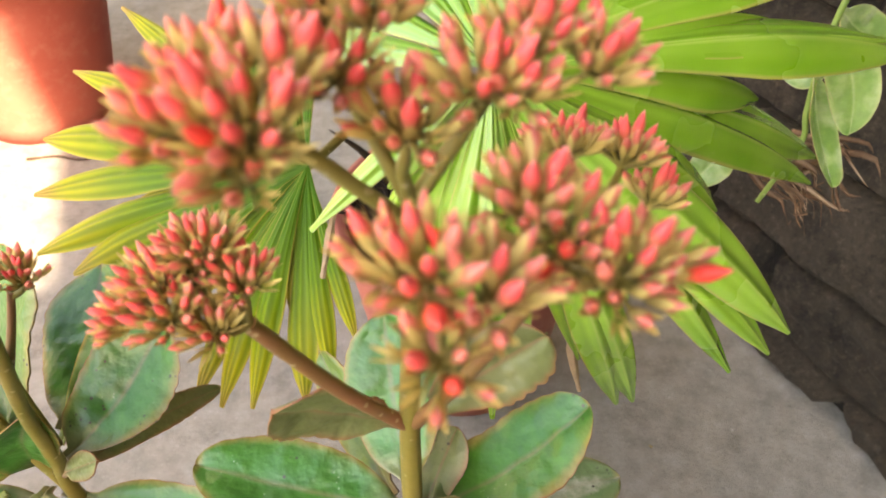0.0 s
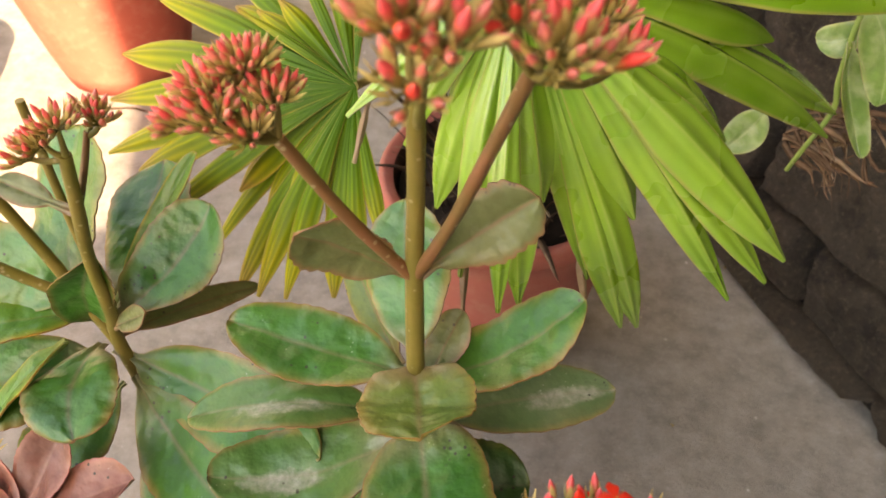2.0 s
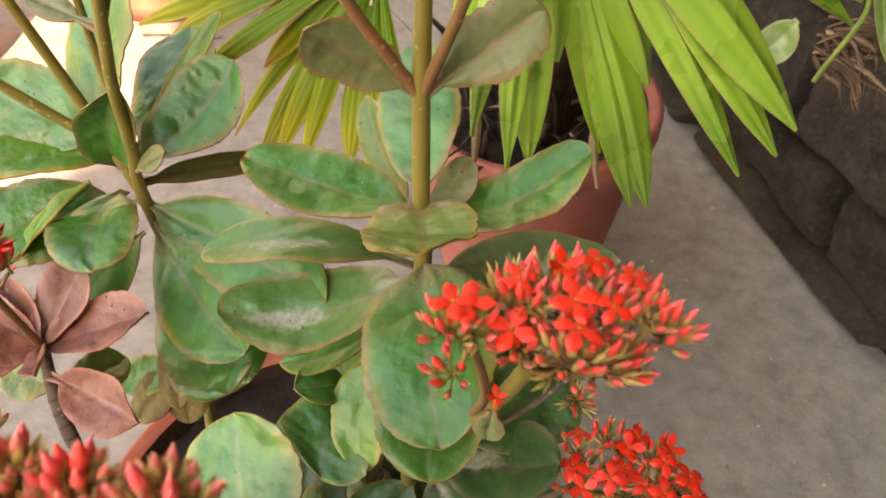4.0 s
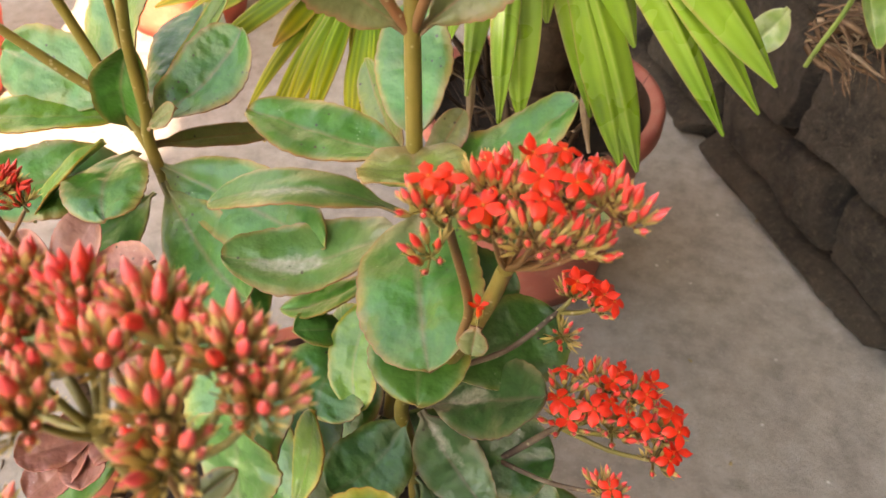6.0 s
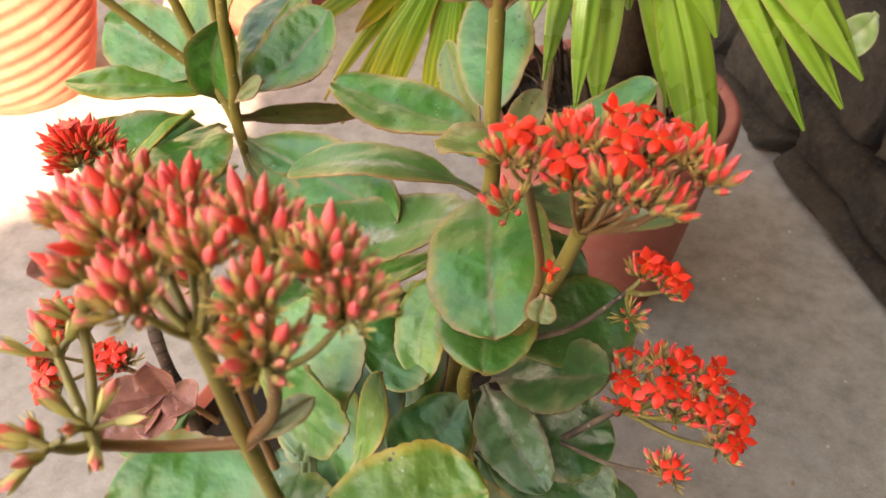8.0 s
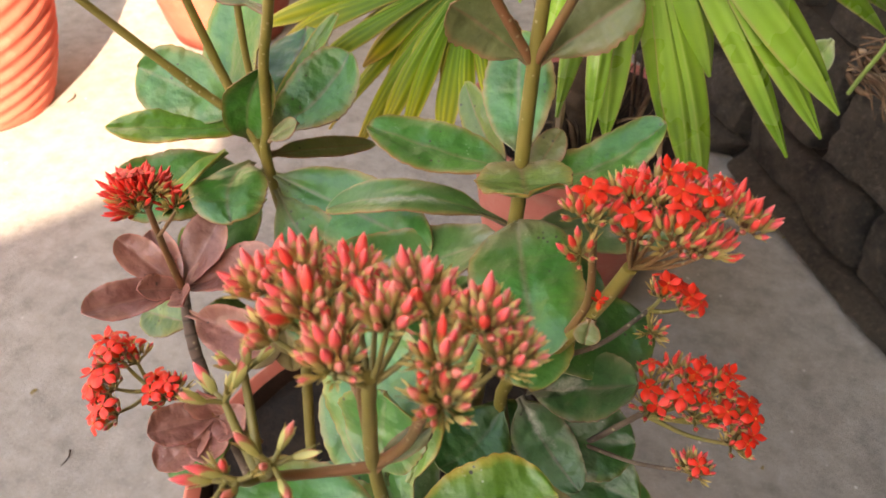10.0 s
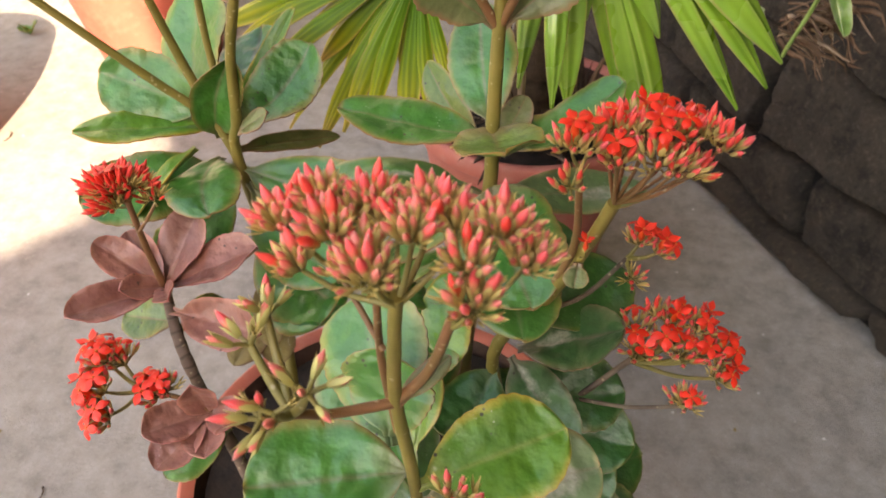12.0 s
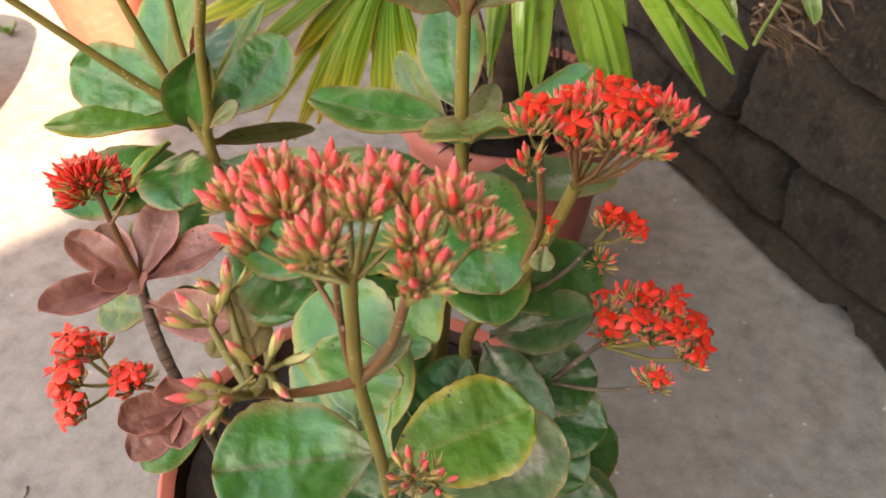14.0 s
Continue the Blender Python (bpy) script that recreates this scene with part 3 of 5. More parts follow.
# ---------------- plant parts ----------------
def leaf_mesh(base, tip, wide, up, arch=0.0, cup=0.07, mat=LEAF, crenate=0.034, petiole=0.06, widest=0.60, thick=0.0024, seed=0, twist=0.0, bow=0.0, full=1.0):
    """A thick fleshy leaf from base to tip. up: where its upper side looks; arch and bow: rise and side swing of the middle; cup: lift of the sides; widest: where it is broadest."""
    base, tip = Vector(base), Vector(tip)
    a, s, n = frame_of(tip - base, up)
    length = (tip - base).length
    rng = random.Random(seed)
    ph, tw = rng.uniform(0, 6), twist + rng.uniform(-0.08, 0.08)
    nu, nv = 72, 12

    def outline(e):
        if e < widest:
            return max(0.0, 1 - ((widest - e) / widest) ** 2.0) ** (0.68 / full)
        return max(0.0, 1 - ((e - widest) / (1 - widest)) ** 2.25) ** 0.56

    tops, lows, uvs = [], [], []
    for i in range(nu + 1):
        u = (i / nu) ** 0.5 * 0.35 + (1 - (1 - i / nu) ** 1.6) * 0.65
        e = max(0.0, (u - petiole) / (1 - petiole))
        teeth = crenate * (abs(math.sin(u * 38 + ph)) * min(1.0, 1.6 * u) - 0.5 + 0.6 * math.sin(u * 17 + 2 * ph))
        half = max(0.5 * wide * outline(e) * (1 + teeth), 0.0028 * (1 - u), 0.0009)
        row_t, row_l, row_uv = [], [], []
        lift, swing = arch * length * 4 * u * (1 - u), bow * length * 4 * u * (1 - u)
        for j in range(nv + 1):
            v = 2 * j / nv - 1
            x = v * half
            body = min(1, half / (0.3 * wide + 1e-6))
            z = lift + cup * wide * (abs(v) ** 1.7) * body + tw * x * u
            z += 0.034 * wide * math.sin(3.1 * u * math.pi + 2.2 * v + ph) * abs(v)
            z += 0.030 * wide * body * noise.noise(Vector((u * 5.5, v * 2.4, ph * 3.0)))
            z += 0.016 * wide * body * noise.noise(Vector((u * 12.0, v * 5.0, ph * 5.0)))
            z -= 0.0013 * math.exp(-(v / 0.12) ** 2) + 0.030 * wide * abs(v) ** 9 * body
            t = thick * (0.45 + 0.55 * (1 - abs(v) ** 3)) * (0.6 + 0.4 * math.sin(math.pi * min(1, u + 0.12)))
            p = base + a * (u * length) + s * (x + swing) + n * z
            row_t.append(p + n * t * 0.5)
            row_l.append(p - n * t * 0.5)
            row_uv.append((u, j / nv))
        tops.append(row_t)
        lows.append(row_l)
        uvs.append(row_uv)
    geo = Geo()
    geo.grid([list(reversed(r)) for r in tops], [list(reversed(r)) for r in uvs])
    geo.grid(lows, uvs)
    rim_t = tops[0] + [r[-1] for r in tops[1:]] + list(reversed(tops[-1][:-1])) + [r[0] for r in reversed(tops[1:-1])]
    rim_l = lows[0] + [r[-1] for r in lows[1:]] + list(reversed(lows[-1][:-1])) + [r[0] for r in reversed(lows[1:-1])]
    ruv = uvs[0] + [r[-1] for r in uvs[1:]] + list(reversed(uvs[-1][:-1])) + [r[0] for r in reversed(uvs[1:-1])]
    geo.grid([rim_t, rim_l], [ruv, ruv], closed=True)
    return geo.mesh("leaf", [mat])


leaf_count = [0]


def leaf(plant, base, tip, wide, up=(0, -0.35, 1), label="", **kw):
    leaf_count[0] += 1
    o = plant.location
    return part("leaf", leaf_mesh(Vector(base) - o, Vector(tip) - o, wide, up, seed=leaf_count[0], **kw), plant, label)


def stem(plant, points, r0, r1, mat=STEM, name="stem", knobs=0.04, n=22, label=""):
    geo = Geo()
    o = plant.location
    tube(geo, [Vector(p) - o for p in points], r0, r1, 10, n, 0, knobs, random.Random(len(points) * 7 + int(r0 * 1e5)))
    return part(name, geo.mesh(name, [mat]), plant, label)


def bud_mesh(length, wide, red, calyx, calyx_len=0.45):
    """A closed bud on +z: a green cup of four sepals, and the coloured tube swelling out of it."""
    geo = Geo()
    sides = 8
    prof = [(0.0, 0.38), (0.15, 0.60), (0.35, 0.84), (0.50, 1.0), (0.63, 0.95), (0.78, 0.68), (0.90, 0.36), (1.0, 0.06)]
    rows = [[Vector((0.5 * wide * r * math.cos(2 * math.pi * j / sides), 0.5 * wide * r * math.sin(2 * math.pi * j / sides), z * length)) for j in range(sides)] for z, r in prof]
    geo.grid(rows, [[(z, j / sides) for j in range(sides)] for z, r in prof], 0, closed=True)
    geo.cap(rows[-1], 0)
    for k in range(4):
        a0 = math.pi / 2 * k
        rows, uvs = [], []
        for i, (t, w, out) in enumerate(((0, 1.0, 0.66), (0.35, 1.0, 1.12), (0.7, 0.66, 1.32), (1.0, 0.05, 1.66))):
            row = []
            for q in (-1, 0, 1):
                ang = a0 + q * 0.75 * w
                r = 0.5 * wide * out * (1.0 if q == 0 else 0.99)
                row.append(Vector((r * math.cos(ang), r * math.sin(ang), t * length * calyx_len - 0.0004)))
            rows.append(row)
            uvs.append([(t, 0.5)] * 3)
        geo.grid(rows, uvs, 1)
        inner = [[p * 0.93 for p in r] for r in rows]
        geo.grid([list(reversed(r)) for r in inner], uvs, 1)
    return geo.mesh("bud", [red, calyx])


def flower_mesh(wide, tall, red, calyx, droop=0.1):
    """An open flower on +z: tube, four broad petals and a small yellow eye."""
    geo = Geo()
    sides = 8
    prof = [(0.0, 0.0015), (0.3, 0.0019), (0.65, 0.0016), (0.92, 0.0012), (1.0, 0.0017)]
    rows = [[Vector((r * math.cos(2 * math.pi * j / sides), r * math.sin(2 * math.pi * j / sides), z * tall)) for j in range(sides)] for z, r in prof]
    geo.grid(rows, [[(z * 0.35, j / sides) for j in range(sides)] for z, r in prof], 0, closed=True)
    for k in range(4):
        a0 = math.pi / 2 * k + 0.2
        c, s = math.cos(a0), math.sin(a0)
        rows, uvs = [], []
        for t, w in ((0.0, 0.11), (0.2, 0.19), (0.45, 0.31), (0.66, 0.32), (0.86, 0.18), (1.0, 0.02)):
            row, ur = [], []
            for q in (-1, -0.5, 0, 0.5, 1):
                r = 0.5 * wide * (0.10 + 0.90 * t)
                y = 0.5 * wide * w * q
                z = tall + 0.5 * wide * (0.30 * t - (0.30 + droop) * t * t - 0.10 * abs(q) * t + 0.03 * math.sin(9 * t + 3 * q + k))
                row.append(Vector((r * c - y * s, r * s + y * c, z)))
                ur.append((0.35 + 0.65 * t, 0.5 + 0.5 * q))
            rows.append(row)
            uvs.append(ur)
        geo.grid(rows, uvs, 0)
        low = [[p - Vector((0, 0, 0.00035)) for p in reversed(r)] for r in rows]
        geo.grid(low, [list(reversed(u)) for u in uvs], 0)
    ring = [[Vector((r * math.cos(2 * math.pi * j / 6), r * math.sin(2 * math.pi * j / 6), z)) for j in range(6)] for r, z in ((0.0005, tall + 0.0002), (0.0004, tall + 0.0005), (0.0001, tall + 0.0007))]
    geo.grid(ring, [[(0, 0)] * 6] * 3, 2, closed=True)
    for k in range(4):
        a0 = math.pi / 2 * k
        rows, uvs = [], []
        for t, w, out in ((0, 0.9, 0.0016), (0.5, 0.8, 0.0024), (1.0, 0.08, 0.0032)):
            rows.append([Vector((out * math.cos(a0 + q * 0.8 * w), out * math.sin(a0 + q * 0.8 * w), t * tall * 0.5)) for q in (-1, 0, 1)])
            uvs.append([(t, 0.5)] * 3)
        geo.grid(rows, uvs, 1)
    return geo.mesh("flower", [red, calyx, FLOWER_EYE])


def spent_mesh(calyx):
    """A tiny unopened green bud with spread sepals."""
    geo = Geo()
    for k in range(5):
        a0 = 2 * math.pi / 5 * k
        rows, uvs = [], []
        for t, w, out in ((0, 0.9, 0.0009), (0.4, 0.7, 0.0017), (1.0, 0.08, 0.0027)):
            rows.append([Vector((out * math.cos(a0 + q * 0.6 * w), out * math.sin(a0 + q * 0.6 * w), t * 0.0065)) for q in (-1, 0, 1)])
            uvs.append([(t, 0.5)] * 3)
        geo.grid(rows, uvs, 0)
        geo.grid([[p * 0.92 for p in reversed(r)] for r in rows], uvs, 0)
    return geo.mesh("bud", [calyx])


BUDS_BIG = [bud_mesh(0.0128, 0.0038, BUD_RED, CALYX, 0.56), bud_mesh(0.0116, 0.0036, BUD_RED, CALYX, 0.66), bud_mesh(0.0104, 0.0033, BUD_PINK, CALYX, 0.78), bud_mesh(0.0094, 0.0031, BUD_PINK, CALYX, 0.90), bud_mesh(0.0082, 0.0029, BUD_PINK, CALYX, 1.02), bud_mesh(0.0070, 0.0027, BUD_PINK, CALYX, 1.10)]
BUD_RIPE = bud_mesh(0.0134, 0.0040, BUD_SCARLET, CALYX, 0.46)
BUDS_SMALL = [bud_mesh(0.0095, 0.0027, BUD_RED, CALYX, 0.50), bud_mesh(0.0085, 0.0025, BUD_RED, CALYX, 0.58), bud_mesh(0.0074, 0.0025, BUD_PINK, CALYX, 0.72), bud_mesh(0.0064, 0.0022, BUD_PINK, CALYX, 0.9), bud_mesh(0.0056, 0.0020, BUD_PINK, CALYX, 1.02)]
BUDS_OPENING = [bud_mesh(0.0102, 0.0026, BUD_SCARLET, CALYX, 0.46), bud_mesh(0.0094, 0.0027, BUD_SCARLET, CALYX, 0.54), bud_mesh(0.0082, 0.0024, BUD_RED, CALYX, 0.66), bud_mesh(0.0070, 0.0022, BUD_RED, CALYX, 0.84), bud_mesh(0.0060, 0.0020, BUD_PINK, CALYX, 0.98)]
BUDS_GREEN = [bud_mesh(0.0155, 0.0046, BUD_PINK, CALYX_GREEN, 0.78), bud_mesh(0.0165, 0.0048, BUD_RED, CALYX_GREEN, 0.60), bud_mesh(0.0140, 0.0044, BUD_PINK, CALYX_GREEN, 0.86), bud_mesh(0.0115, 0.0042, BUD_PINK, CALYX_GREEN, 1.0), bud_mesh(0.0100, 0.0040, BUD_PINK, CALYX_GREEN, 1.06)]
BUDS_DARK = [bud_mesh(0.0095, 0.0021, PETAL_DARK, CALYX, 0.30), bud_mesh(0.0082, 0.0020, PETAL_DARK, CALYX, 0.38)]
FLOWERS = [flower_mesh(0.0146, 0.0098, PETAL, CALYX, -0.1), flower_mesh(0.0136, 0.0094, PETAL, CALYX, 0.15), flower_mesh(0.0130, 0.0100, PETAL, CALYX, -0.6)]
FLOWERS_SMALL = [flower_mesh(0.0150, 0.0090, PETAL, CALYX), flower_mesh(0.0142, 0.0090, PETAL, CALYX, 0.2), flower_mesh(0.0130, 0.0092, PETAL, CALYX, -0.5)]
FLOWERS_DARK = [flower_mesh(0.0110, 0.0075, PETAL_DARK, CALYX, -0.2)]
SPENT = spent_mesh(CALYX)


def head_axis(p, root, lean):
    d = unit(Vector(p) - Vector(root))
    return unit(d * lean + Vector((0, 0, 1)) * (1 - lean))


def cluster(plant, root, heads, buds, flowers=(), lean=0.45, stalk=STALK_GREEN, thick=0.0016, seed=1, grow=1.0, label="", spread=1.15, lift=0.28, more=1.5):
    """A flower head: from root a branch to each head (x, y, z, buds, open flowers, radius), with short stalks to buds and flowers."""
    rng = random.Random(seed)
    o = plant.location
    geo = Geo()
    root = Vector(root)
    placed = []
    for hx, hy, hz, n_bud, n_open, rad in heads:
        h = Vector((hx, hy, hz))
        ax = head_axis(h, root, lean)
        neck = h - ax * rad * 0.85
        mid = root.lerp(neck, 0.55) - Vector((0, 0, 1)) * (neck - root).length * 0.10
        tube(geo, [root - o, mid - o, neck - o], thick, thick * 0.65, 6, 7)
        n_bud = int(n_bud * more + 0.5) if n_bud > 3 else n_bud
        total = n_bud + n_open
        turn = rng.uniform(0, 6.28)
        a, s, u = frame_of(ax, (0.2, -1, 0.3))
        for k in range(total):
            f = (k + 0.5) / total
            tilt = spread * math.sqrt(f) * rng.uniform(0.85, 1.1)
            ang = turn + k * 2.39996
            d = unit(a * math.cos(tilt) + (s * math.cos(ang) + u * math.sin(ang)) * math.sin(tilt))
            d = unit(d * 0.8 + Vector((0, 0, lift)) + Vector((rng.uniform(-1, 1), rng.uniform(-1, 1), rng.uniform(-1, 1))) * 0.10)
            flat = (s * math.cos(ang) + u * math.sin(ang)) * math.sin(tilt)
            seat = neck + a * rad * 0.42 * math.cos(tilt * 0.8) + flat * rad * 0.72
            tube(geo, [neck - o, neck.lerp(seat, 0.5) + a * rad * 0.04 - o, seat - o], thick * 0.5, thick * 0.42, 5, 4)
            placed.append((seat, d, k, total, n_open))
    data = geo.mesh("flower_head", [stalk])
    ob = part("flower_head", data, plant, label)
    for seat, d, k, total, n_open in placed:
        a, s, u = frame_of(d, (rng.uniform(-1, 1), rng.uniform(-1, 1), 0.4))
        turn = Matrix((s, u, a)).transposed().to_4x4()
        scale = grow * rng.uniform(0.82, 1.15)
        if k < n_open:
            me, name = rng.choice(flowers), "flower"
        elif rng.random() < 0.30 and k > 0.35 * total:
            me, name = SPENT, "bud"
        elif buds is BUDS_BIG and rng.random() < 0.06:
            me, name = BUD_RIPE, "bud"
        else:
            f = k / max(1, total - 1)
            pick = min(len(buds) - 1, int(len(buds) * (0.65 * f + 0.45 * rng.random())))
            me, name = buds[pick], "bud"
        part(name, me, ob, m=Matrix.Translation(seat - o) @ turn @ Matrix.Diagonal((scale, scale, scale, 1)))
    return ob


SOIL_Z = POT_TALL - 0.035
PLANT_CAT = "succulent plant"

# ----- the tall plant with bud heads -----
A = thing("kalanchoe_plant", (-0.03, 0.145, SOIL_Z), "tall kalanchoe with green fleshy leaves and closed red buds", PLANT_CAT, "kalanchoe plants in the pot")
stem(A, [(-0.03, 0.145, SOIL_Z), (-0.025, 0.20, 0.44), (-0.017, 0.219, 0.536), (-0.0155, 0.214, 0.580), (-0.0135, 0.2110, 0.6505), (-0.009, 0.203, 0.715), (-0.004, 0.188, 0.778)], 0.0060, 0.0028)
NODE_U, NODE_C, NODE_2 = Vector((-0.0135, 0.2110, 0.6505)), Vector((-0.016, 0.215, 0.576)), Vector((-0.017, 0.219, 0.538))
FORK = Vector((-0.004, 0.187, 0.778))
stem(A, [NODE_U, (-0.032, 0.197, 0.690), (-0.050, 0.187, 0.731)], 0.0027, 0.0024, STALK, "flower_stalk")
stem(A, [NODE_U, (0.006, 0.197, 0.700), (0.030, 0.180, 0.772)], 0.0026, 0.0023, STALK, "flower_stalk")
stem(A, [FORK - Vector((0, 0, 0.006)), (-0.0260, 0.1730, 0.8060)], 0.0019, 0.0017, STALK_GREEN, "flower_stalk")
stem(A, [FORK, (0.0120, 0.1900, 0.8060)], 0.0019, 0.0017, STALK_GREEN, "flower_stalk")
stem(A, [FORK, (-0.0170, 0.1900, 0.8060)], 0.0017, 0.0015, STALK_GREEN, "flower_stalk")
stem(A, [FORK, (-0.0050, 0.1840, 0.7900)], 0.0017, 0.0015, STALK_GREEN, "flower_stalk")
stem(A, [NODE_C - Vector((0, 0, 0.004)), NODE_C + Vector((0, 0, 0.005))], 0.0058, 0.0050, NODE_RED, "node", n=6)
leaf(A, NODE_U, (-0.051, 0.187, 0.688), 0.030, (-0.3, -0.8, 0.5), mat=LEAF_OLIVE, crenate=0.09, arch=-0.05, petiole=0.16, widest=0.64)
leaf(A, NODE_U, (0.032, 0.225, 0.691), 0.030, (0.3, -0.8, 0.5), mat=LEAF_OLIVE, crenate=0.09, arch=-0.05, petiole=0.16, widest=0.64)
leaf(A, (-0.016, 0.216, 0.577), (-0.114, 0.222, 0.584), 0.042, (0.07, -0.10, 0.99), mat=LEAF, arch=-0.01, bow=-0.01, cup=0.1, widest=0.54)
leaf(A, (-0.013, 0.217, 0.571), (0.057, 0.263, 0.599), 0.046, (-0.34, -0.06, 0.94), mat=LEAF, arch=-0.14, bow=-0.03, cup=0.1, widest=0.48)
leaf(A, (-0.019, 0.221, 0.530), (-0.132, 0.190, 0.537), 0.034, (0.04, 0.07, 1.00), mat=LEAF_STAINED, arch=0.16, bow=-0.03, cup=0.08, widest=0.54, petiole=0.16)
leaf(A, (-0.017, 0.221, 0.529), (0.084, 0.282, 0.507), 0.042, (0.27, -0.11, 0.96), mat=LEAF_TIP_STAINED, arch=-0.06, bow=-0.05, cup=0.06, widest=0.57, label="leaf with pale crust and black specks at its tip", petiole=0.12)
leaf(A, (-0.014, 0.212, 0.544), (0.025, 0.116, 0.541), 0.065, (-0.21, -0.12, 0.97), mat=LEAF, arch=-0.00, bow=0.02, cup=0.03, widest=0.46, petiole=0.0, full=1.8)
leaf(A, (-0.025, 0.205, 0.535), (-0.115, 0.170, 0.521), 0.050, (-0.16, -0.12, 0.98), mat=LEAF_STAINED, arch=-0.10, bow=-0.05, cup=0.1, widest=0.54, petiole=0.0, full=1.6)
leaf(A, (-0.022, 0.185, 0.510), (-0.022, 0.130, 0.469), 0.035, (-0.22, -0.59, 0.78), mat=LEAF_YELLOW, arch=0.08, bow=0.10, cup=0.06, widest=0.57)
leaf(A, (-0.027, 0.170, 0.467), (-0.041, 0.120, 0.469), 0.057, (0.04, 0.02, 1.00), mat=LEAF_PALE, arch=0.04, bow=0.21, cup=0.08, widest=0.65)
leaf(A, (-0.018, 0.222, 0.583), (-0.036, 0.276, 0.634), 0.044, (-0.15, -0.71, 0.69), mat=LEAF, arch=-0.04, bow=-0.03, cup=0.05, widest=0.52)
leaf(A, (-0.026, 0.225, 0.570), (-0.074, 0.290, 0.583), 0.024, (-0.48, -0.50, 0.72), mat=LEAF_SAGE, arch=-0.05, bow=-0.05, cup=0.08, widest=0.52)
leaf(A, (-0.014, 0.222, 0.560), (-0.001, 0.252, 0.588), 0.022, (-0.3, -0.7, 0.6), mat=LEAF_OLIVE)
leaf(A, NODE_C + Vector((0, -0.002, 0.010)), (-0.001, 0.168, 0.602), 0.053, (0, -0.30, 1), mat=LEAF_SAGE, cup=0.10, arch=-0.10, petiole=0.0, full=2.8, widest=0.46, label="small olive leaf cupped like a dish")
leaf(A, (-0.032, 0.190, 0.512), (-0.081, 0.165, 0.493), 0.025, (-0.33, -0.06, 0.94), mat=LEAF_PALE, arch=-0.01, bow=-0.09, cup=0.08, widest=0.53)
leaf(A, (-0.045, 0.172, 0.481), (-0.065, 0.150, 0.498), 0.023, (0.52, 0.18, 0.83), mat=LEAF_PALE, arch=0.11, bow=-0.08, cup=0.08, widest=0.68)
leaf(A, (-0.006, 0.202, 0.532), (0.022, 0.108, 0.524), 0.052, (0, -0.25, 1), mat=LEAF_PALE, arch=0.03, cup=0.02)
leaf(A, (-0.030, 0.190, 0.47), (-0.078, 0.205, 0.42), 0.040, (-0.2, -0.6, 0.7), mat=LEAF_PALE)
leaf(A, (-0.030, 0.185, 0.45), (-0.062, 0.145, 0.40), 0.050, (-0.1, -0.6, 0.7), mat=LEAF)
leaf(A, (-0.028, 0.170, 0.42), (-0.080, 0.120, 0.37), 0.052, (-0.1, -0.5, 0.8), mat=LEAF_SHADED)
leaf(A, (-0.028, 0.170, 0.40), (-0.100, 0.190, 0.36), 0.052, (-0.1, -0.5, 0.8), mat=LEAF_SHADED)
leaf(A, (-0.028, 0.170, 0.40), (0.050, 0.170, 0.37), 0.056, (0.1, -0.5, 0.8), mat=LEAF_SHADED)
leaf(A, (-0.015, 0.19, 0.51), (0.045, 0.215, 0.50), 0.050, (0.2, -0.4, 0.9), mat=LEAF_SHADED)

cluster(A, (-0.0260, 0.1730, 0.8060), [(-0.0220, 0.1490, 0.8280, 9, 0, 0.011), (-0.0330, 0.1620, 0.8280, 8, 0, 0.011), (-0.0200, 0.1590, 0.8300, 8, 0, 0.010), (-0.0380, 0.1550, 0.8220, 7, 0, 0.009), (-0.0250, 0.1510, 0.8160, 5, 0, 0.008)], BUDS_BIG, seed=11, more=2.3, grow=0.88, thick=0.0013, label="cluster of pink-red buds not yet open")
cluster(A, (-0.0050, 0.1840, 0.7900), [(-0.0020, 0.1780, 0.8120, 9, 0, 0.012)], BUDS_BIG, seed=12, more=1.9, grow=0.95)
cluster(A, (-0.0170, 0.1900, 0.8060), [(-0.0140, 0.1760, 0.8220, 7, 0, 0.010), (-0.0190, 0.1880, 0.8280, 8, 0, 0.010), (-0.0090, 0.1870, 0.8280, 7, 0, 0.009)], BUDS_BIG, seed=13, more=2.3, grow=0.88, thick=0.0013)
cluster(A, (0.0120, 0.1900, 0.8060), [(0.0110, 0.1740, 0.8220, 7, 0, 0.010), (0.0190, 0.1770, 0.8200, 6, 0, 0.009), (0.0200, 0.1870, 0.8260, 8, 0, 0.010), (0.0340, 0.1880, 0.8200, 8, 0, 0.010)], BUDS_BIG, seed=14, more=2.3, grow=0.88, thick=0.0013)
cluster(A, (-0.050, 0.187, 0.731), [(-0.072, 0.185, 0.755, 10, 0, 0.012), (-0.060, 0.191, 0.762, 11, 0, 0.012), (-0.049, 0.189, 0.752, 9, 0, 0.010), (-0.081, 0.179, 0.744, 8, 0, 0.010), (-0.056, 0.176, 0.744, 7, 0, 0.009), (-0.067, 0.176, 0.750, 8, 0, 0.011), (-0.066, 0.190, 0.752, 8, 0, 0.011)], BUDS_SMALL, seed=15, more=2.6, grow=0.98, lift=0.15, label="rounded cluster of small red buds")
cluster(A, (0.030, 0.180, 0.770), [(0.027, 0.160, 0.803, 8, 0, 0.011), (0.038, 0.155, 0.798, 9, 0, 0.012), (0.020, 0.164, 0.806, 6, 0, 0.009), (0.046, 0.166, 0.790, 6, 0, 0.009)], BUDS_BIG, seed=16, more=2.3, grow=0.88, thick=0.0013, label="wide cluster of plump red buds")
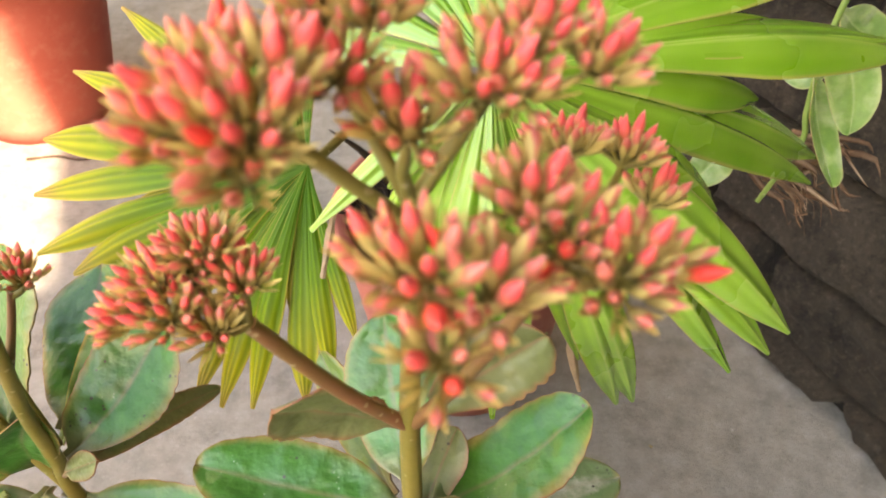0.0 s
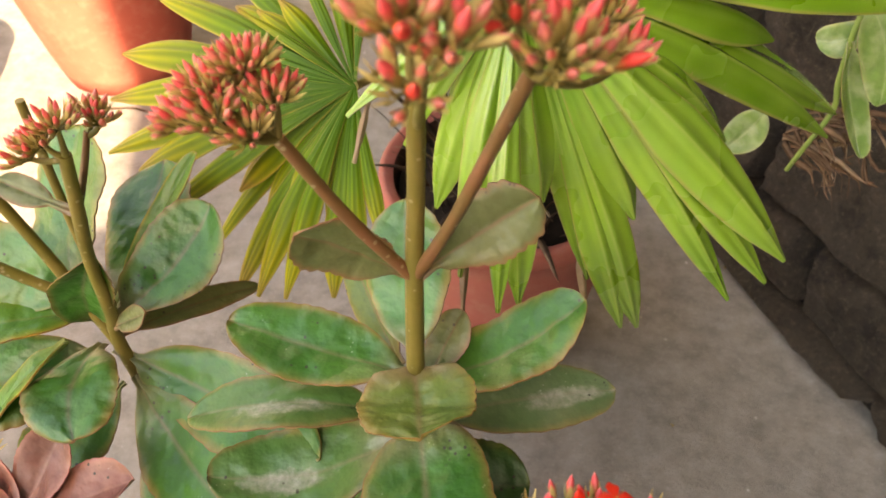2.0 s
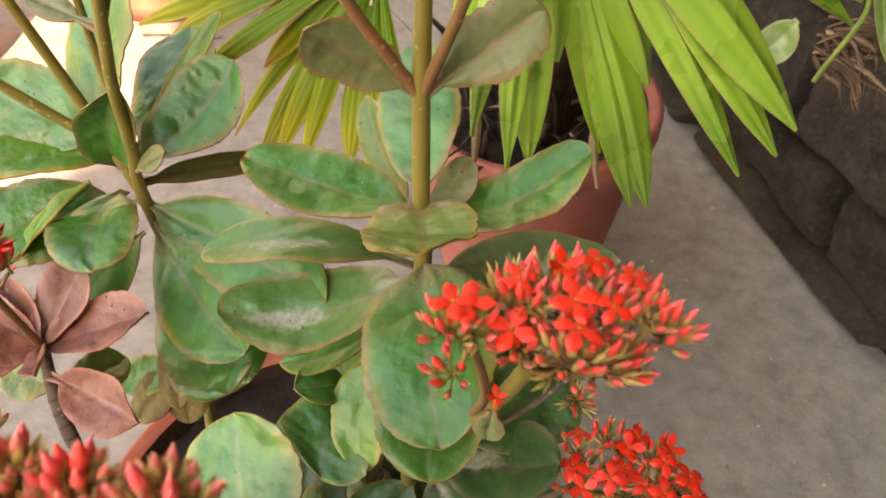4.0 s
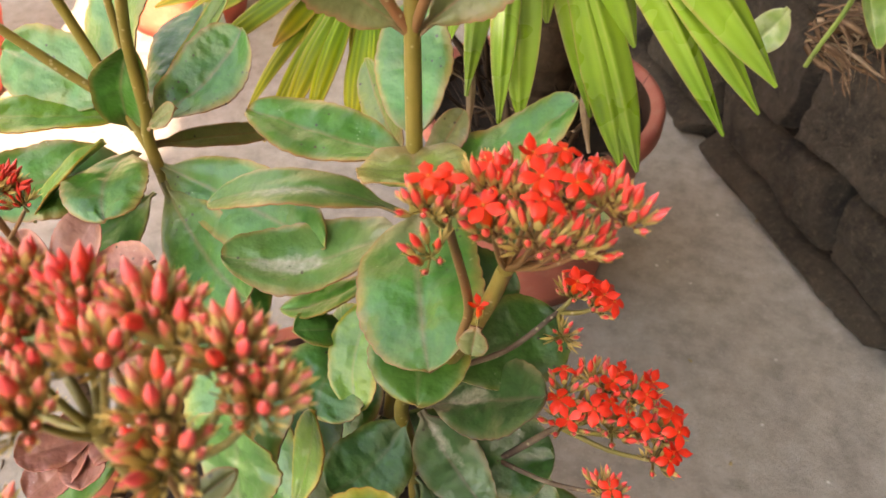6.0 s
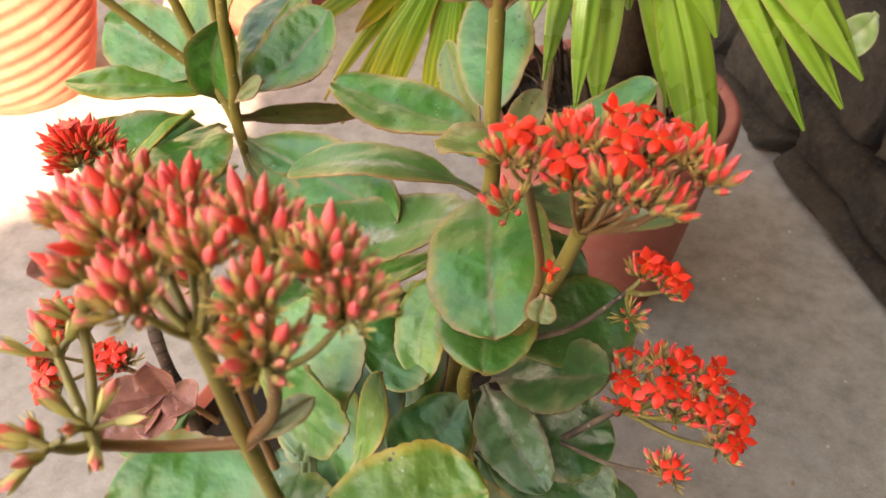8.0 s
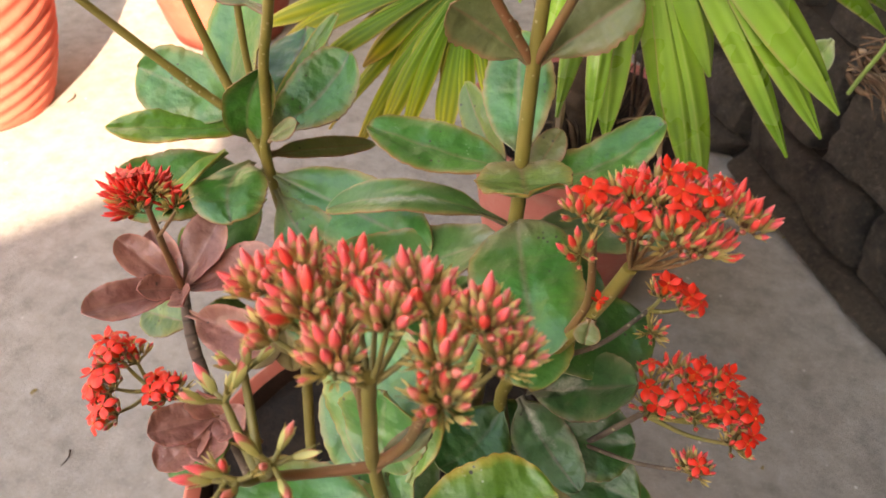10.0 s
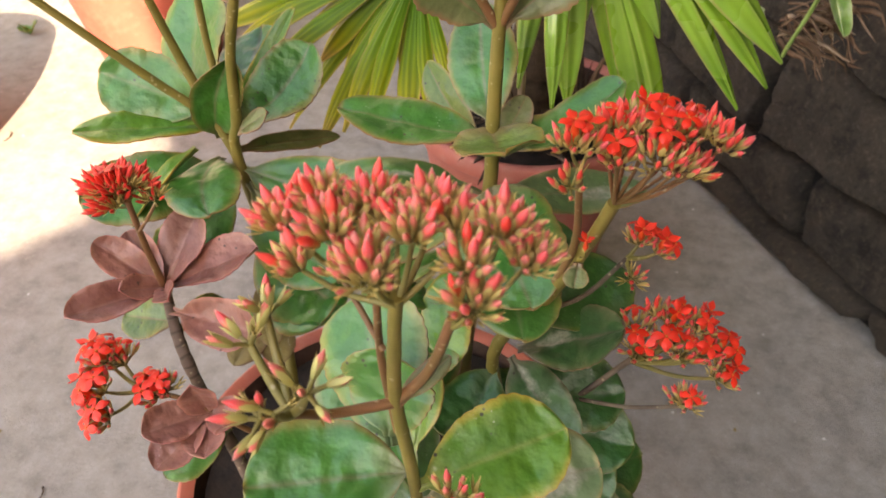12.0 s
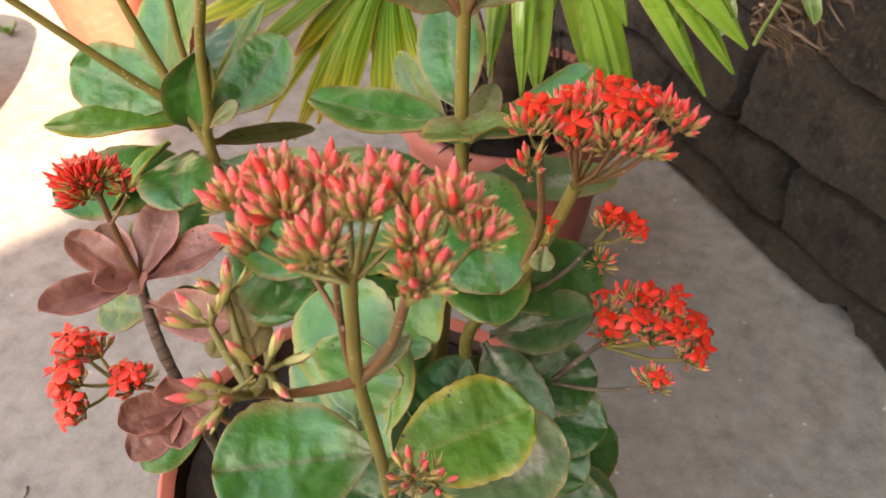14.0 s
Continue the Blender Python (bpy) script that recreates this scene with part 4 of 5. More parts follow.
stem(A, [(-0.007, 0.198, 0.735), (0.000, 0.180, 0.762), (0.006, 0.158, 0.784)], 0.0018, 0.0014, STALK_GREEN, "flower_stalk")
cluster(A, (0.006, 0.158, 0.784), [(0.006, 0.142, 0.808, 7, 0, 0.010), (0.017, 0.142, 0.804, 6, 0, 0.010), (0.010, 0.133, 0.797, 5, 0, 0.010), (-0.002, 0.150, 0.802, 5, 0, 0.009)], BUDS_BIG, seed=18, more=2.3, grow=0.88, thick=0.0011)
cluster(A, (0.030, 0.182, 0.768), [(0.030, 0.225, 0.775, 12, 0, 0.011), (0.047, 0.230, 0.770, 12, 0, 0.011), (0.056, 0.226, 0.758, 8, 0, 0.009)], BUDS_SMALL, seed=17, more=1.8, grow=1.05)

# ----- the plant with open scarlet flowers -----
D = thing("kalanchoe_plant", (0.02, 0.11, SOIL_Z), "kalanchoe with open scarlet flowers and broad leaves", PLANT_CAT, "kalanchoe plants in the pot")
D_NODE = Vector((0.003, 0.135, 0.482))
stem(D, [(0.02, 0.11, SOIL_Z), (0.008, 0.134, 0.42), D_NODE, (0.030, 0.135, 0.530), (0.048, 0.122, 0.585), (0.057, 0.113, 0.620)], 0.0044, 0.0032)
stem(D, [(0.034, 0.134, 0.545), (0.042, 0.118, 0.590), (0.040, 0.098, 0.648)], 0.0024, 0.0016, STALK, "flower_stalk")
stem(D, [(0.030, 0.136, 0.520), (0.052, 0.160, 0.515), (0.072, 0.176, 0.533)], 0.0016, 0.0013, WOODY, "flower_stalk")
stem(D, [(0.010, 0.132, 0.42), (0.045, 0.140, 0.43), (0.085, 0.152, 0.475)], 0.0024, 0.0017, WOODY, "flower_stalk")
stem(D, [(0.055, 0.142, 0.44), (0.085, 0.125, 0.462), (0.112, 0.113, 0.486)], 0.0013, 0.0011, WOODY, "flower_stalk")
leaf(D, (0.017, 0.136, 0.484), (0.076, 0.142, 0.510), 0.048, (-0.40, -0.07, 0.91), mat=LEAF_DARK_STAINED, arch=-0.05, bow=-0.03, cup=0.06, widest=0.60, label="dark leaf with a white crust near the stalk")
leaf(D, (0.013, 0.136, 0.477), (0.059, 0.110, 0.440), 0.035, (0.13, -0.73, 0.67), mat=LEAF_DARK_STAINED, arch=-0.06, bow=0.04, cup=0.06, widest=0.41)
leaf(D, (0.004, 0.136, 0.465), (-0.021, 0.090, 0.452), 0.045, (0.03, -0.29, 0.96), mat=LEAF_SHADED, arch=-0.09, bow=-0.08, cup=0.06, widest=0.54)
leaf(D, (0.020, 0.145, 0.50), (0.075, 0.195, 0.505), 0.050, (0.1, -0.4, 0.9), mat=LEAF_SHADED)
leaf(D, (0.012, 0.13, 0.42), (0.085, 0.10, 0.40), 0.052, (0.2, -0.4, 0.9), mat=LEAF_SHADED)
leaf(D, (0.018, 0.115, 0.36), (0.115, 0.120, 0.335), 0.056, (0.2, -0.4, 0.9), mat=LEAF_SHADED)
leaf(D, (0.018, 0.112, 0.36), (0.105, 0.060, 0.345), 0.056, (0.2, -0.4, 0.9), mat=LEAF_SHADED)
leaf(D, (0.018, 0.115, 0.36), (0.110, 0.175, 0.345), 0.056, (0.2, -0.4, 0.9), mat=LEAF_SHADED)
leaf(D, (0.012, 0.13, 0.41), (0.06, 0.055, 0.38), 0.050, (0.2, -0.4, 0.9), mat=LEAF_SHADED)
leaf(D, (0.015, 0.135, 0.44), (0.085, 0.150, 0.445), 0.050, (0.2, -0.4, 0.9), mat=LEAF_SHADED)
leaf(D, (0.012, 0.13, 0.43), (0.095, 0.125, 0.425), 0.050, (0.2, -0.5, 0.9), mat=LEAF_SHADED)
leaf(D, (0.015, 0.128, 0.39), (0.100, 0.085, 0.365), 0.052, (0.2, -0.4, 0.9), mat=LEAF_SHADED)
leaf(D, (0.045, 0.121, 0.574), (0.0445, 0.115, 0.562), 0.013, (0, -0.8, 0.3), mat=LEAF_OLIVE)
cluster(D, (0.057, 0.113, 0.620), [(0.049, 0.108, 0.669, 7, 1, 0.012), (0.059, 0.115, 0.670, 7, 1, 0.012), (0.070, 0.119, 0.668, 8, 1, 0.011), (0.085, 0.119, 0.666, 7, 1, 0.011), (0.098, 0.110, 0.664, 7, 0, 0.010), (0.088, 0.102, 0.655, 7, 0, 0.010), (0.071, 0.088, 0.668, 6, 1, 0.012), (0.055, 0.094, 0.662, 7, 1, 0.010), (0.066, 0.102, 0.671, 7, 1, 0.011), (0.079, 0.104, 0.672, 7, 1, 0.011), (0.054, 0.102, 0.672, 6, 0, 0.010), (0.090, 0.111, 0.668, 6, 0, 0.010), (0.080, 0.093, 0.662, 6, 0, 0.010)], BUDS_OPENING, FLOWERS, seed=21, more=2.0, grow=1.0, lift=0.42, thick=0.0011, stalk=STALK, label="wide cluster of open scarlet flowers among red buds")
cluster(D, (0.040, 0.098, 0.648), [(0.035, 0.087, 0.671, 6, 1, 0.010), (0.043, 0.090, 0.668, 5, 1, 0.009), (0.037, 0.082, 0.652, 4, 0, 0.009)], BUDS_OPENING, FLOWERS, seed=22, more=2, grow=1.0, lift=0.5, thick=0.0010)
cluster(D, (0.072, 0.176, 0.533), [(0.079, 0.184, 0.549, 7, 4, 0.012), (0.092, 0.182, 0.543, 6, 3, 0.010), (0.080, 0.166, 0.528, 5, 0, 0.009)], BUDS_OPENING, FLOWERS_SMALL, seed=23, more=2.2, grow=0.95)
cluster(D, (0.085, 0.152, 0.472), [(0.083, 0.156, 0.508, 5, 1, 0.013), (0.087, 0.142, 0.500, 6, 2, 0.014), (0.105, 0.164, 0.510, 7, 2, 0.014), (0.121, 0.163, 0.508, 7, 2, 0.014), (0.114, 0.145, 0.500, 7, 1, 0.014), (0.136, 0.155, 0.496, 7, 2, 0.014), (0.138, 0.142, 0.488, 7, 2, 0.013), (0.102, 0.150, 0.502, 6, 2, 0.013), (0.125, 0.150, 0.498, 6, 1, 0.013), (0.095, 0.168, 0.508, 6, 0, 0.011)], BUDS_OPENING, FLOWERS_SMALL, seed=24, more=1.7, grow=1.08, label="dense cluster of small scarlet flowers")
cluster(D, (0.112, 0.113, 0.486), [(0.115, 0.110, 0.499, 7, 1, 0.010), (0.108, 0.116, 0.494, 4, 0, 0.008)], BUDS_OPENING, FLOWERS_SMALL, seed=25, more=2, grow=0.95)
cluster(D, (0.045, 0.122, 0.577), [(0.048, 0.111, 0.588, 0, 1, 0.005)], BUDS_SMALL, FLOWERS, seed=26, grow=0.85, lean=0.9, lift=0.1, thick=0.0009)

# ----- the front plant -----
C = thing("kalanchoe_plant", (-0.03, 0.07, SOIL_Z), "kalanchoe with a broad flat head of pink-red buds", PLANT_CAT, "kalanchoe plants in the pot")
C_NODE = Vector((-0.013, -0.005, 0.607))
stem(C, [(-0.03, 0.07, SOIL_Z), (-0.014, 0.022, 0.44), (-0.010, 0.001, 0.545), C_NODE, (-0.010, -0.010, 0.648), (-0.007, -0.014, 0.672)], 0.0030, 0.0023)
stem(C, [C_NODE, (-0.032, -0.018, 0.612), (-0.040, -0.032, 0.628)], 0.0021, 0.0017, STALK, "flower_stalk")
stem(C, [C_NODE, (0.000, -0.004, 0.628), (0.009, -0.008, 0.660)], 0.0022, 0.0018, STALK, "flower_stalk")
stem(C, [(-0.018, 0.008, 0.57), (-0.022, 0.008, 0.615), (-0.020, 0.004, 0.655)], 0.0018, 0.0014, STALK, "flower_stalk")
stem(C, [(-0.020, 0.006, 0.622), (-0.030, 0.014, 0.632), (-0.038, 0.020, 0.640)], 0.0013, 0.0011, STALK, "flower_stalk")
leaf(C, (-0.011, 0.004, 0.548), (-0.078, -0.020, 0.550), 0.056, (-0.1, -0.35, 1), label="broad green leaf with a yellow rim")
leaf(C, (-0.009, 0.002, 0.540), (0.050, 0.042, 0.545), 0.047, (0, -0.5, 1), mat=LEAF_YELLOW, cup=0.08)
leaf(C, (-0.009, 0.002, 0.526), (0.068, 0.042, 0.520), 0.054, (0, -0.4, 1), mat=LEAF_TIP_STAINED)
leaf(C, (-0.033, 0.040, 0.507), (-0.066, 0.104, 0.545), 0.063, (-0.28, -0.59, 0.76), mat=LEAF_PALE, arch=-0.00, bow=0.01, cup=0.04, widest=0.65)
leaf(C, (-0.034, 0.040, 0.516), (-0.037, 0.058, 0.559), 0.052, (-0.34, -0.88, 0.34), mat=LEAF_PALE, arch=-0.05, bow=-0.04, cup=0.06, widest=0.51, crenate=0.04, label="pale green leaf with a scalloped edge")
leaf(C, (-0.031, 0.070, 0.462), (-0.025, 0.095, 0.517), 0.022, (-0.49, -0.77, 0.40), mat=LEAF_YELLOW, arch=-0.06, bow=-0.01, cup=0.06, widest=0.55)
leaf(C, C_NODE, (0.004, 0.010, 0.620), 0.009, (0, -0.6, 0.6), mat=LEAF_OLIVE)
leaf(C, (-0.030, 0.060, 0.42), (-0.095, 0.120, 0.475), 0.052, (-0.1, -0.6, 0.8), mat=LEAF_PALE)
leaf(C, (-0.020, 0.050, 0.40), (-0.075, 0.165, 0.455), 0.050, (-0.1, -0.7, 0.7), mat=LEAF_SHADED)
leaf(C, (-0.020, 0.050, 0.42), (-0.090, 0.050, 0.440), 0.050, (-0.1, -0.5, 0.9), mat=LEAF_SHADED)
leaf(C, (-0.010, 0.040, 0.42), (0.050, 0.065, 0.440), 0.050, (0.1, -0.5, 0.9), mat=LEAF_SHADED)
leaf(C, (-0.012, 0.035, 0.40), (-0.040, -0.020, 0.430), 0.050, (0.0, -0.4, 0.9), mat=LEAF_SHADED)
leaf(C, (-0.020, 0.050, 0.36), (-0.110, 0.100, 0.39), 0.045, (-0.1, -0.5, 0.9), mat=LEAF_SHADED)
cluster(C, (-0.007, -0.014, 0.668), [(-0.036, 0.004, 0.697, 11, 0, 0.010), (-0.020, 0.006, 0.697, 9, 0, 0.009), (0.001, 0.009, 0.697, 12, 0, 0.011), (-0.048, -0.003, 0.692, 10, 0, 0.010), (-0.029, -0.010, 0.696, 7, 0, 0.009), (-0.012, -0.025, 0.695, 8, 0, 0.010), (-0.002, -0.008, 0.698, 7, 0, 0.009), (-0.040, -0.014, 0.684, 6, 0, 0.009), (-0.027, 0.000, 0.694, 7, 0, 0.010), (-0.010, 0.001, 0.694, 7, 0, 0.010), (-0.018, -0.014, 0.692, 7, 0, 0.009), (0.011, 0.004, 0.694, 7, 0, 0.010)], BUDS_BIG, seed=31, more=2.6, grow=0.86, thick=0.0012, label="broad flat head of pink-red buds")
cluster(C, (0.009, -0.008, 0.656), [(0.015, -0.016, 0.696, 7, 0, 0.009), (0.023, 0.003, 0.697, 10, 0, 0.011), (0.032, -0.003, 0.690, 9, 0, 0.010), (0.018, -0.021, 0.686, 8, 0, 0.010)], BUDS_BIG, seed=32, more=2.3, grow=0.86, thick=0.0012)
cluster(C, (-0.040, -0.032, 0.628), [(-0.062, -0.016, 0.651, 5, 0, 0.011), (-0.057, -0.006, 0.655, 5, 0, 0.009), (-0.040, -0.046, 0.648, 4, 0, 0.010), (-0.028, -0.036, 0.652, 5, 0, 0.010), (-0.050, -0.045, 0.640, 4, 0, 0.010)], BUDS_GREEN, seed=33, more=0.9, grow=0.70, thick=0.0020, lean=0.9, spread=1.25, lift=0.0, stalk=STALK_GREEN, label="loose sprays of green and pink buds")
cluster(C, (-0.038, 0.020, 0.640), [(-0.041, 0.022, 0.647, 5, 0, 0.007)], BUDS_SMALL, seed=34)
cluster(C, (0.008, -0.015, 0.572), [(0.014, -0.032, 0.598, 7, 0, 0.010), (0.022, -0.030, 0.592, 5, 0, 0.009)], BUDS_SMALL, seed=35)

# ----- the left plant -----
B = thing("kalanchoe_plant", (-0.14, 0.125, SOIL_Z), "kalanchoe with bright green rounded leaves and budding shoots", PLANT_CAT, "kalanchoe plants in the pot")
B_NODE = Vector((-0.198, 0.232, 0.528))
stem(B, [(-0.14, 0.125, SOIL_Z), (-0.178, 0.215, 0.43), B_NODE, (-0.190, 0.228, 0.560), (-0.180, 0.220, 0.612), (-0.166, 0.212, 0.653), (-0.156, 0.208, 0.690)], 0.0044, 0.0028)
stem(B, [B_NODE, (-0.212, 0.235, 0.560), (-0.226, 0.236, 0.600), (-0.234, 0.230, 0.645), (-0.236, 0.222, 0.68)], 0.0036, 0.0026)
stem(B, [(-0.213, 0.236, 0.556), (-0.240, 0.225, 0.585), (-0.290, 0.202, 0.648), (-0.310, 0.19, 0.68)], 0.0032, 0.0024, name="flower_stalk")
stem(B, [(-0.205, 0.245, 0.545), (-0.212, 0.25, 0.60), (-0.21, 0.25, 0.68)], 0.0028, 0.0022, name="flower_stalk")
stem(B, [(-0.166, 0.212, 0.653), (-0.160, 0.220, 0.675), (-0.156, 0.224, 0.690)], 0.0018, 0.0014, STALK, "flower_stalk")
leaf(B, (-0.194, 0.236, 0.550), (-0.163, 0.303, 0.582), 0.050, (0.06, -0.46, 0.89), mat=LEAF, arch=-0.07, bow=0.05, cup=0.12, widest=0.51, label="glossy green leaf folded along its rib")
leaf(B, (-0.211, 0.238, 0.538), (-0.183, 0.226, 0.609), 0.032, (0.27, -0.92, -0.26), mat=LEAF, arch=0.04, bow=-0.08, cup=0.22, widest=0.53, label="glossy green leaf curled over itself")
leaf(B, (-0.210, 0.232, 0.525), (-0.190, 0.170, 0.525), 0.052, (-0.02, -0.01, 1.00), mat=LEAF, arch=0.07, bow=0.12, cup=0.02, widest=0.56)
leaf(B, (-0.219, 0.218, 0.541), (-0.260, 0.180, 0.496), 0.020, (-0.55, -0.30, 0.75), mat=LEAF_YELLOW, arch=0.08, bow=-0.06, cup=0.15, widest=0.55)
leaf(B, (-0.205, 0.234, 0.519), (-0.062, 0.192, 0.522), 0.052, (-0.18, -0.55, 0.82), mat=LEAF, arch=-0.05, bow=-0.01, cup=0.06, widest=0.51, petiole=0.10)
leaf(B, (-0.187, 0.222, 0.514), (-0.100, 0.163, 0.496), 0.052, (-0.18, -0.51, 0.84), mat=LEAF, arch=-0.09, bow=0.08, cup=0.05, widest=0.50)
leaf(B, (-0.172, 0.200, 0.472), (-0.124, 0.165, 0.442), 0.056, (-0.16, -0.44, 0.88), mat=LEAF, arch=-0.05, bow=0.00, cup=0.04, widest=0.65)
leaf(B, (-0.208, 0.250, 0.537), (-0.186, 0.335, 0.592), 0.016, (-0.15, -0.66, 0.72), mat=LEAF_YELLOW, arch=-0.06, bow=-0.06, cup=0.20, widest=0.60)
leaf(B, (-0.212, 0.258, 0.537), (-0.222, 0.350, 0.567), 0.058, (-0.15, -0.72, 0.66), mat=LEAF, arch=-0.03, cup=0.06, widest=0.60)
leaf(B, (-0.230, 0.245, 0.546), (-0.244, 0.315, 0.616), 0.067, (-0.33, -0.70, 0.63), mat=LEAF_PALE, arch=-0.03, bow=-0.09, cup=0.08, widest=0.58)
leaf(B, (-0.202, 0.240, 0.527), (-0.158, 0.325, 0.490), 0.018, (0.1, -0.60, 0.80), mat=LEAF_OLIVE, arch=-0.03, bow=-0.03, cup=0.12, widest=0.49)
leaf(B, (-0.214, 0.238, 0.560), (-0.289, 0.235, 0.582), 0.050, (0, -0.7, 0.7), mat=LEAF_PALE)
leaf(B, (-0.210, 0.236, 0.550), (-0.284, 0.186, 0.566), 0.036, (0.1, 0.0, 1), mat=LEAF_YELLOW)
leaf(B, (-0.200, 0.225, 0.500), (-0.232, 0.165, 0.480), 0.050, (-0.1, -0.6, 0.8), mat=LEAF_PALE)
leaf(B, (-0.212, 0.232, 0.516), (-0.290, 0.175, 0.514), 0.054, (-0.1, -0.6, 0.8), mat=LEAF)
leaf(B, (-0.180, 0.195, 0.480), (-0.112, 0.180, 0.446), 0.066, (0.1, -0.6, 0.8), mat=LEAF, arch=0.10, cup=-0.05)
leaf(B, (-0.176, 0.20, 0.42), (-0.190, 0.150, 0.40), 0.030, (-0.1, -0.5, 0.8), mat=LEAF_DRY)
leaf(B, (-0.176, 0.20, 0.43), (-0.160, 0.162, 0.395), 0.028, (0.3, -0.5, 0.8), mat=LEAF_DRY)
leaf(B, (-0.170, 0.19, 0.42), (-0.214, 0.170, 0.405), 0.028, (-0.3, -0.5, 0.8), mat=LEAF_YELLOW)
leaf(B, (-0.178, 0.19, 0.45), (-0.158, 0.158, 0.42), 0.022, (-0.1, -0.5, 0.8), mat=LEAF_DRY)
leaf(B, (-0.166, 0.212, 0.653), (-0.205, 0.215, 0.662), 0.014, (0, -0.5, 0.8), mat=LEAF_OLIVE, petiole=0.3)
leaf(B, (-0.190, 0.227, 0.552), (-0.165, 0.225, 0.572), 0.014, (-0.3, -0.6, 0.6), mat=LEAF_OLIVE)
cluster(B, (-0.156, 0.208, 0.688), [(-0.152, 0.206, 0.712, 9, 0, 0.010), (-0.162, 0.204, 0.704, 9, 0, 0.010), (-0.170, 0.200, 0.698, 8, 0, 0.010)], BUDS_SMALL, seed=41)
cluster(B, (-0.156, 0.224, 0.688), [(-0.154, 0.228, 0.702, 7, 0, 0.008), (-0.148, 0.226, 0.700, 6, 0, 0.008)], BUDS_SMALL, seed=42)
cluster(B, (-0.236, 0.222, 0.678), [(-0.240, 0.220, 0.698, 10, 0, 0.011), (-0.228, 0.222, 0.696, 10, 0, 0.011)], BUDS_SMALL, seed=43)

# ----- the reddened plant -----
E = thing("kalanchoe_plant", (-0.145, 0.085, SOIL_Z), "kalanchoe with reddened leaves and a bare woody stem", PLANT_CAT, "kalanchoe plants in the pot")
E_NODE = Vector((-0.216, 0.139, 0.486))
stem(E, [(-0.145, 0.085, SOIL_Z), (-0.172, 0.098, 0.385), (-0.190, 0.108, 0.430), (-0.203, 0.120, 0.458), E_NODE], 0.0046, 0.0036, SCARRED, knobs=0.10, n=34, label="bare woody stem with leaf scars")
stem(E, [E_NODE, (-0.213, 0.132, 0.525), (-0.206, 0.122, 0.572)], 0.0026, 0.0018, STALK, "flower_stalk")
stem(E, [(-0.209, 0.126, 0.545), (-0.202, 0.130, 0.555), (-0.198, 0.134, 0.562)], 0.0012, 0.0010, STALK, "flower_stalk")
stem(E, [(-0.150, 0.098, 0.40), (-0.185, 0.090, 0.436), (-0.215, 0.082, 0.452)], 0.0020, 0.0014, STALK, "flower_stalk")
for tip, w, lean in (((-0.252, 0.090, 0.500), 0.027, (0.1, -0.4, 1)), ((-0.258, 0.140, 0.516), 0.024, (0.3, -0.5, 0.8)), ((-0.246, 0.158, 0.512), 0.024, (0.2, -0.7, 0.7)), ((-0.204, 0.180, 0.520), 0.031, (0.0, -0.7, 0.7)), ((-0.158, 0.165, 0.508), 0.034, (-0.2, -0.3, 0.9)), ((-0.196, 0.114, 0.502), 0.017, (0.0, -0.5, 0.9)), ((-0.232, 0.118, 0.500), 0.018, (0.3, -0.4, 0.9))):
    leaf(E, E_NODE, tip, w, lean, mat=LEAF_RED, cup=0.2, petiole=0.03, widest=0.62)
leaf(E, (-0.209, 0.130, 0.474), (-0.137, 0.112, 0.488), 0.032, (0.0, -0.6, 0.8), mat=LEAF_RED, cup=0.25, arch=-0.05, petiole=0.10)
leaf(E, (-0.206, 0.128, 0.466), (-0.252, 0.135, 0.455), 0.030, (0.0, -0.5, 0.8), mat=LEAF_SAGE, cup=0.1)
leaf(E, (-0.204, 0.126, 0.462), (-0.190, 0.165, 0.452), 0.028, (0.0, -0.5, 0.8), mat=LEAF_SAGE, cup=0.1)
E_LOW = Vector((-0.176, 0.092, 0.425))
for tip, w in (((-0.194, 0.050, 0.416), 0.030), ((-0.205, 0.062, 0.434), 0.028), ((-0.150, 0.086, 0.432), 0.026), ((-0.180, 0.088, 0.456), 0.024), ((-0.166, 0.062, 0.420), 0.028)):
    leaf(E, E_LOW, tip, w, (0, -0.4, 1), mat=LEAF_RED, cup=0.18, petiole=0.05)
leaf(E, (-0.17, 0.10, 0.40), (-0.200, 0.060, 0.39), 0.030, (0, -0.4, 1), mat=LEAF_PALE)
cluster(E, (-0.206, 0.122, 0.568), [(-0.219, 0.130, 0.584, 24, 2, 0.015), (-0.229, 0.134, 0.578, 12, 1, 0.012), (-0.211, 0.136, 0.580, 12, 1, 0.012), (-0.220, 0.124, 0.574, 12, 1, 0.012)], BUDS_DARK, FLOWERS_DARK, seed=51, more=2.6, grow=1.25, thick=0.0009, spread=1.6, lift=0.25, lean=0.4, label="spiky cluster of dark red opening flowers")
cluster(E, (-0.197, 0.134, 0.560), [(-0.199, 0.134, 0.572, 7, 0, 0.009)], BUDS_DARK, FLOWERS_DARK, seed=52, more=2.4, grow=1.0, thick=0.0009)
cluster(E, (-0.212, 0.084, 0.448), [(-0.238, 0.088, 0.478, 6, 5, 0.016), (-0.238, 0.070, 0.464, 6, 5, 0.016), (-0.229, 0.056, 0.452, 5, 4, 0.014), (-0.230, 0.095, 0.470, 5, 2, 0.014)], BUDS_OPENING, FLOWERS_SMALL, seed=53, more=2.2, grow=1.15, lean=0.6, label="bunch of scarlet flowers hanging over the rim")
cluster(E, (-0.200, 0.088, 0.440), [(-0.206, 0.083, 0.454, 6, 4, 0.014), (-0.198, 0.088, 0.456, 6, 1, 0.012)], BUDS_OPENING, FLOWERS_SMALL, seed=54, more=2.0, grow=1.1, lean=0.6)


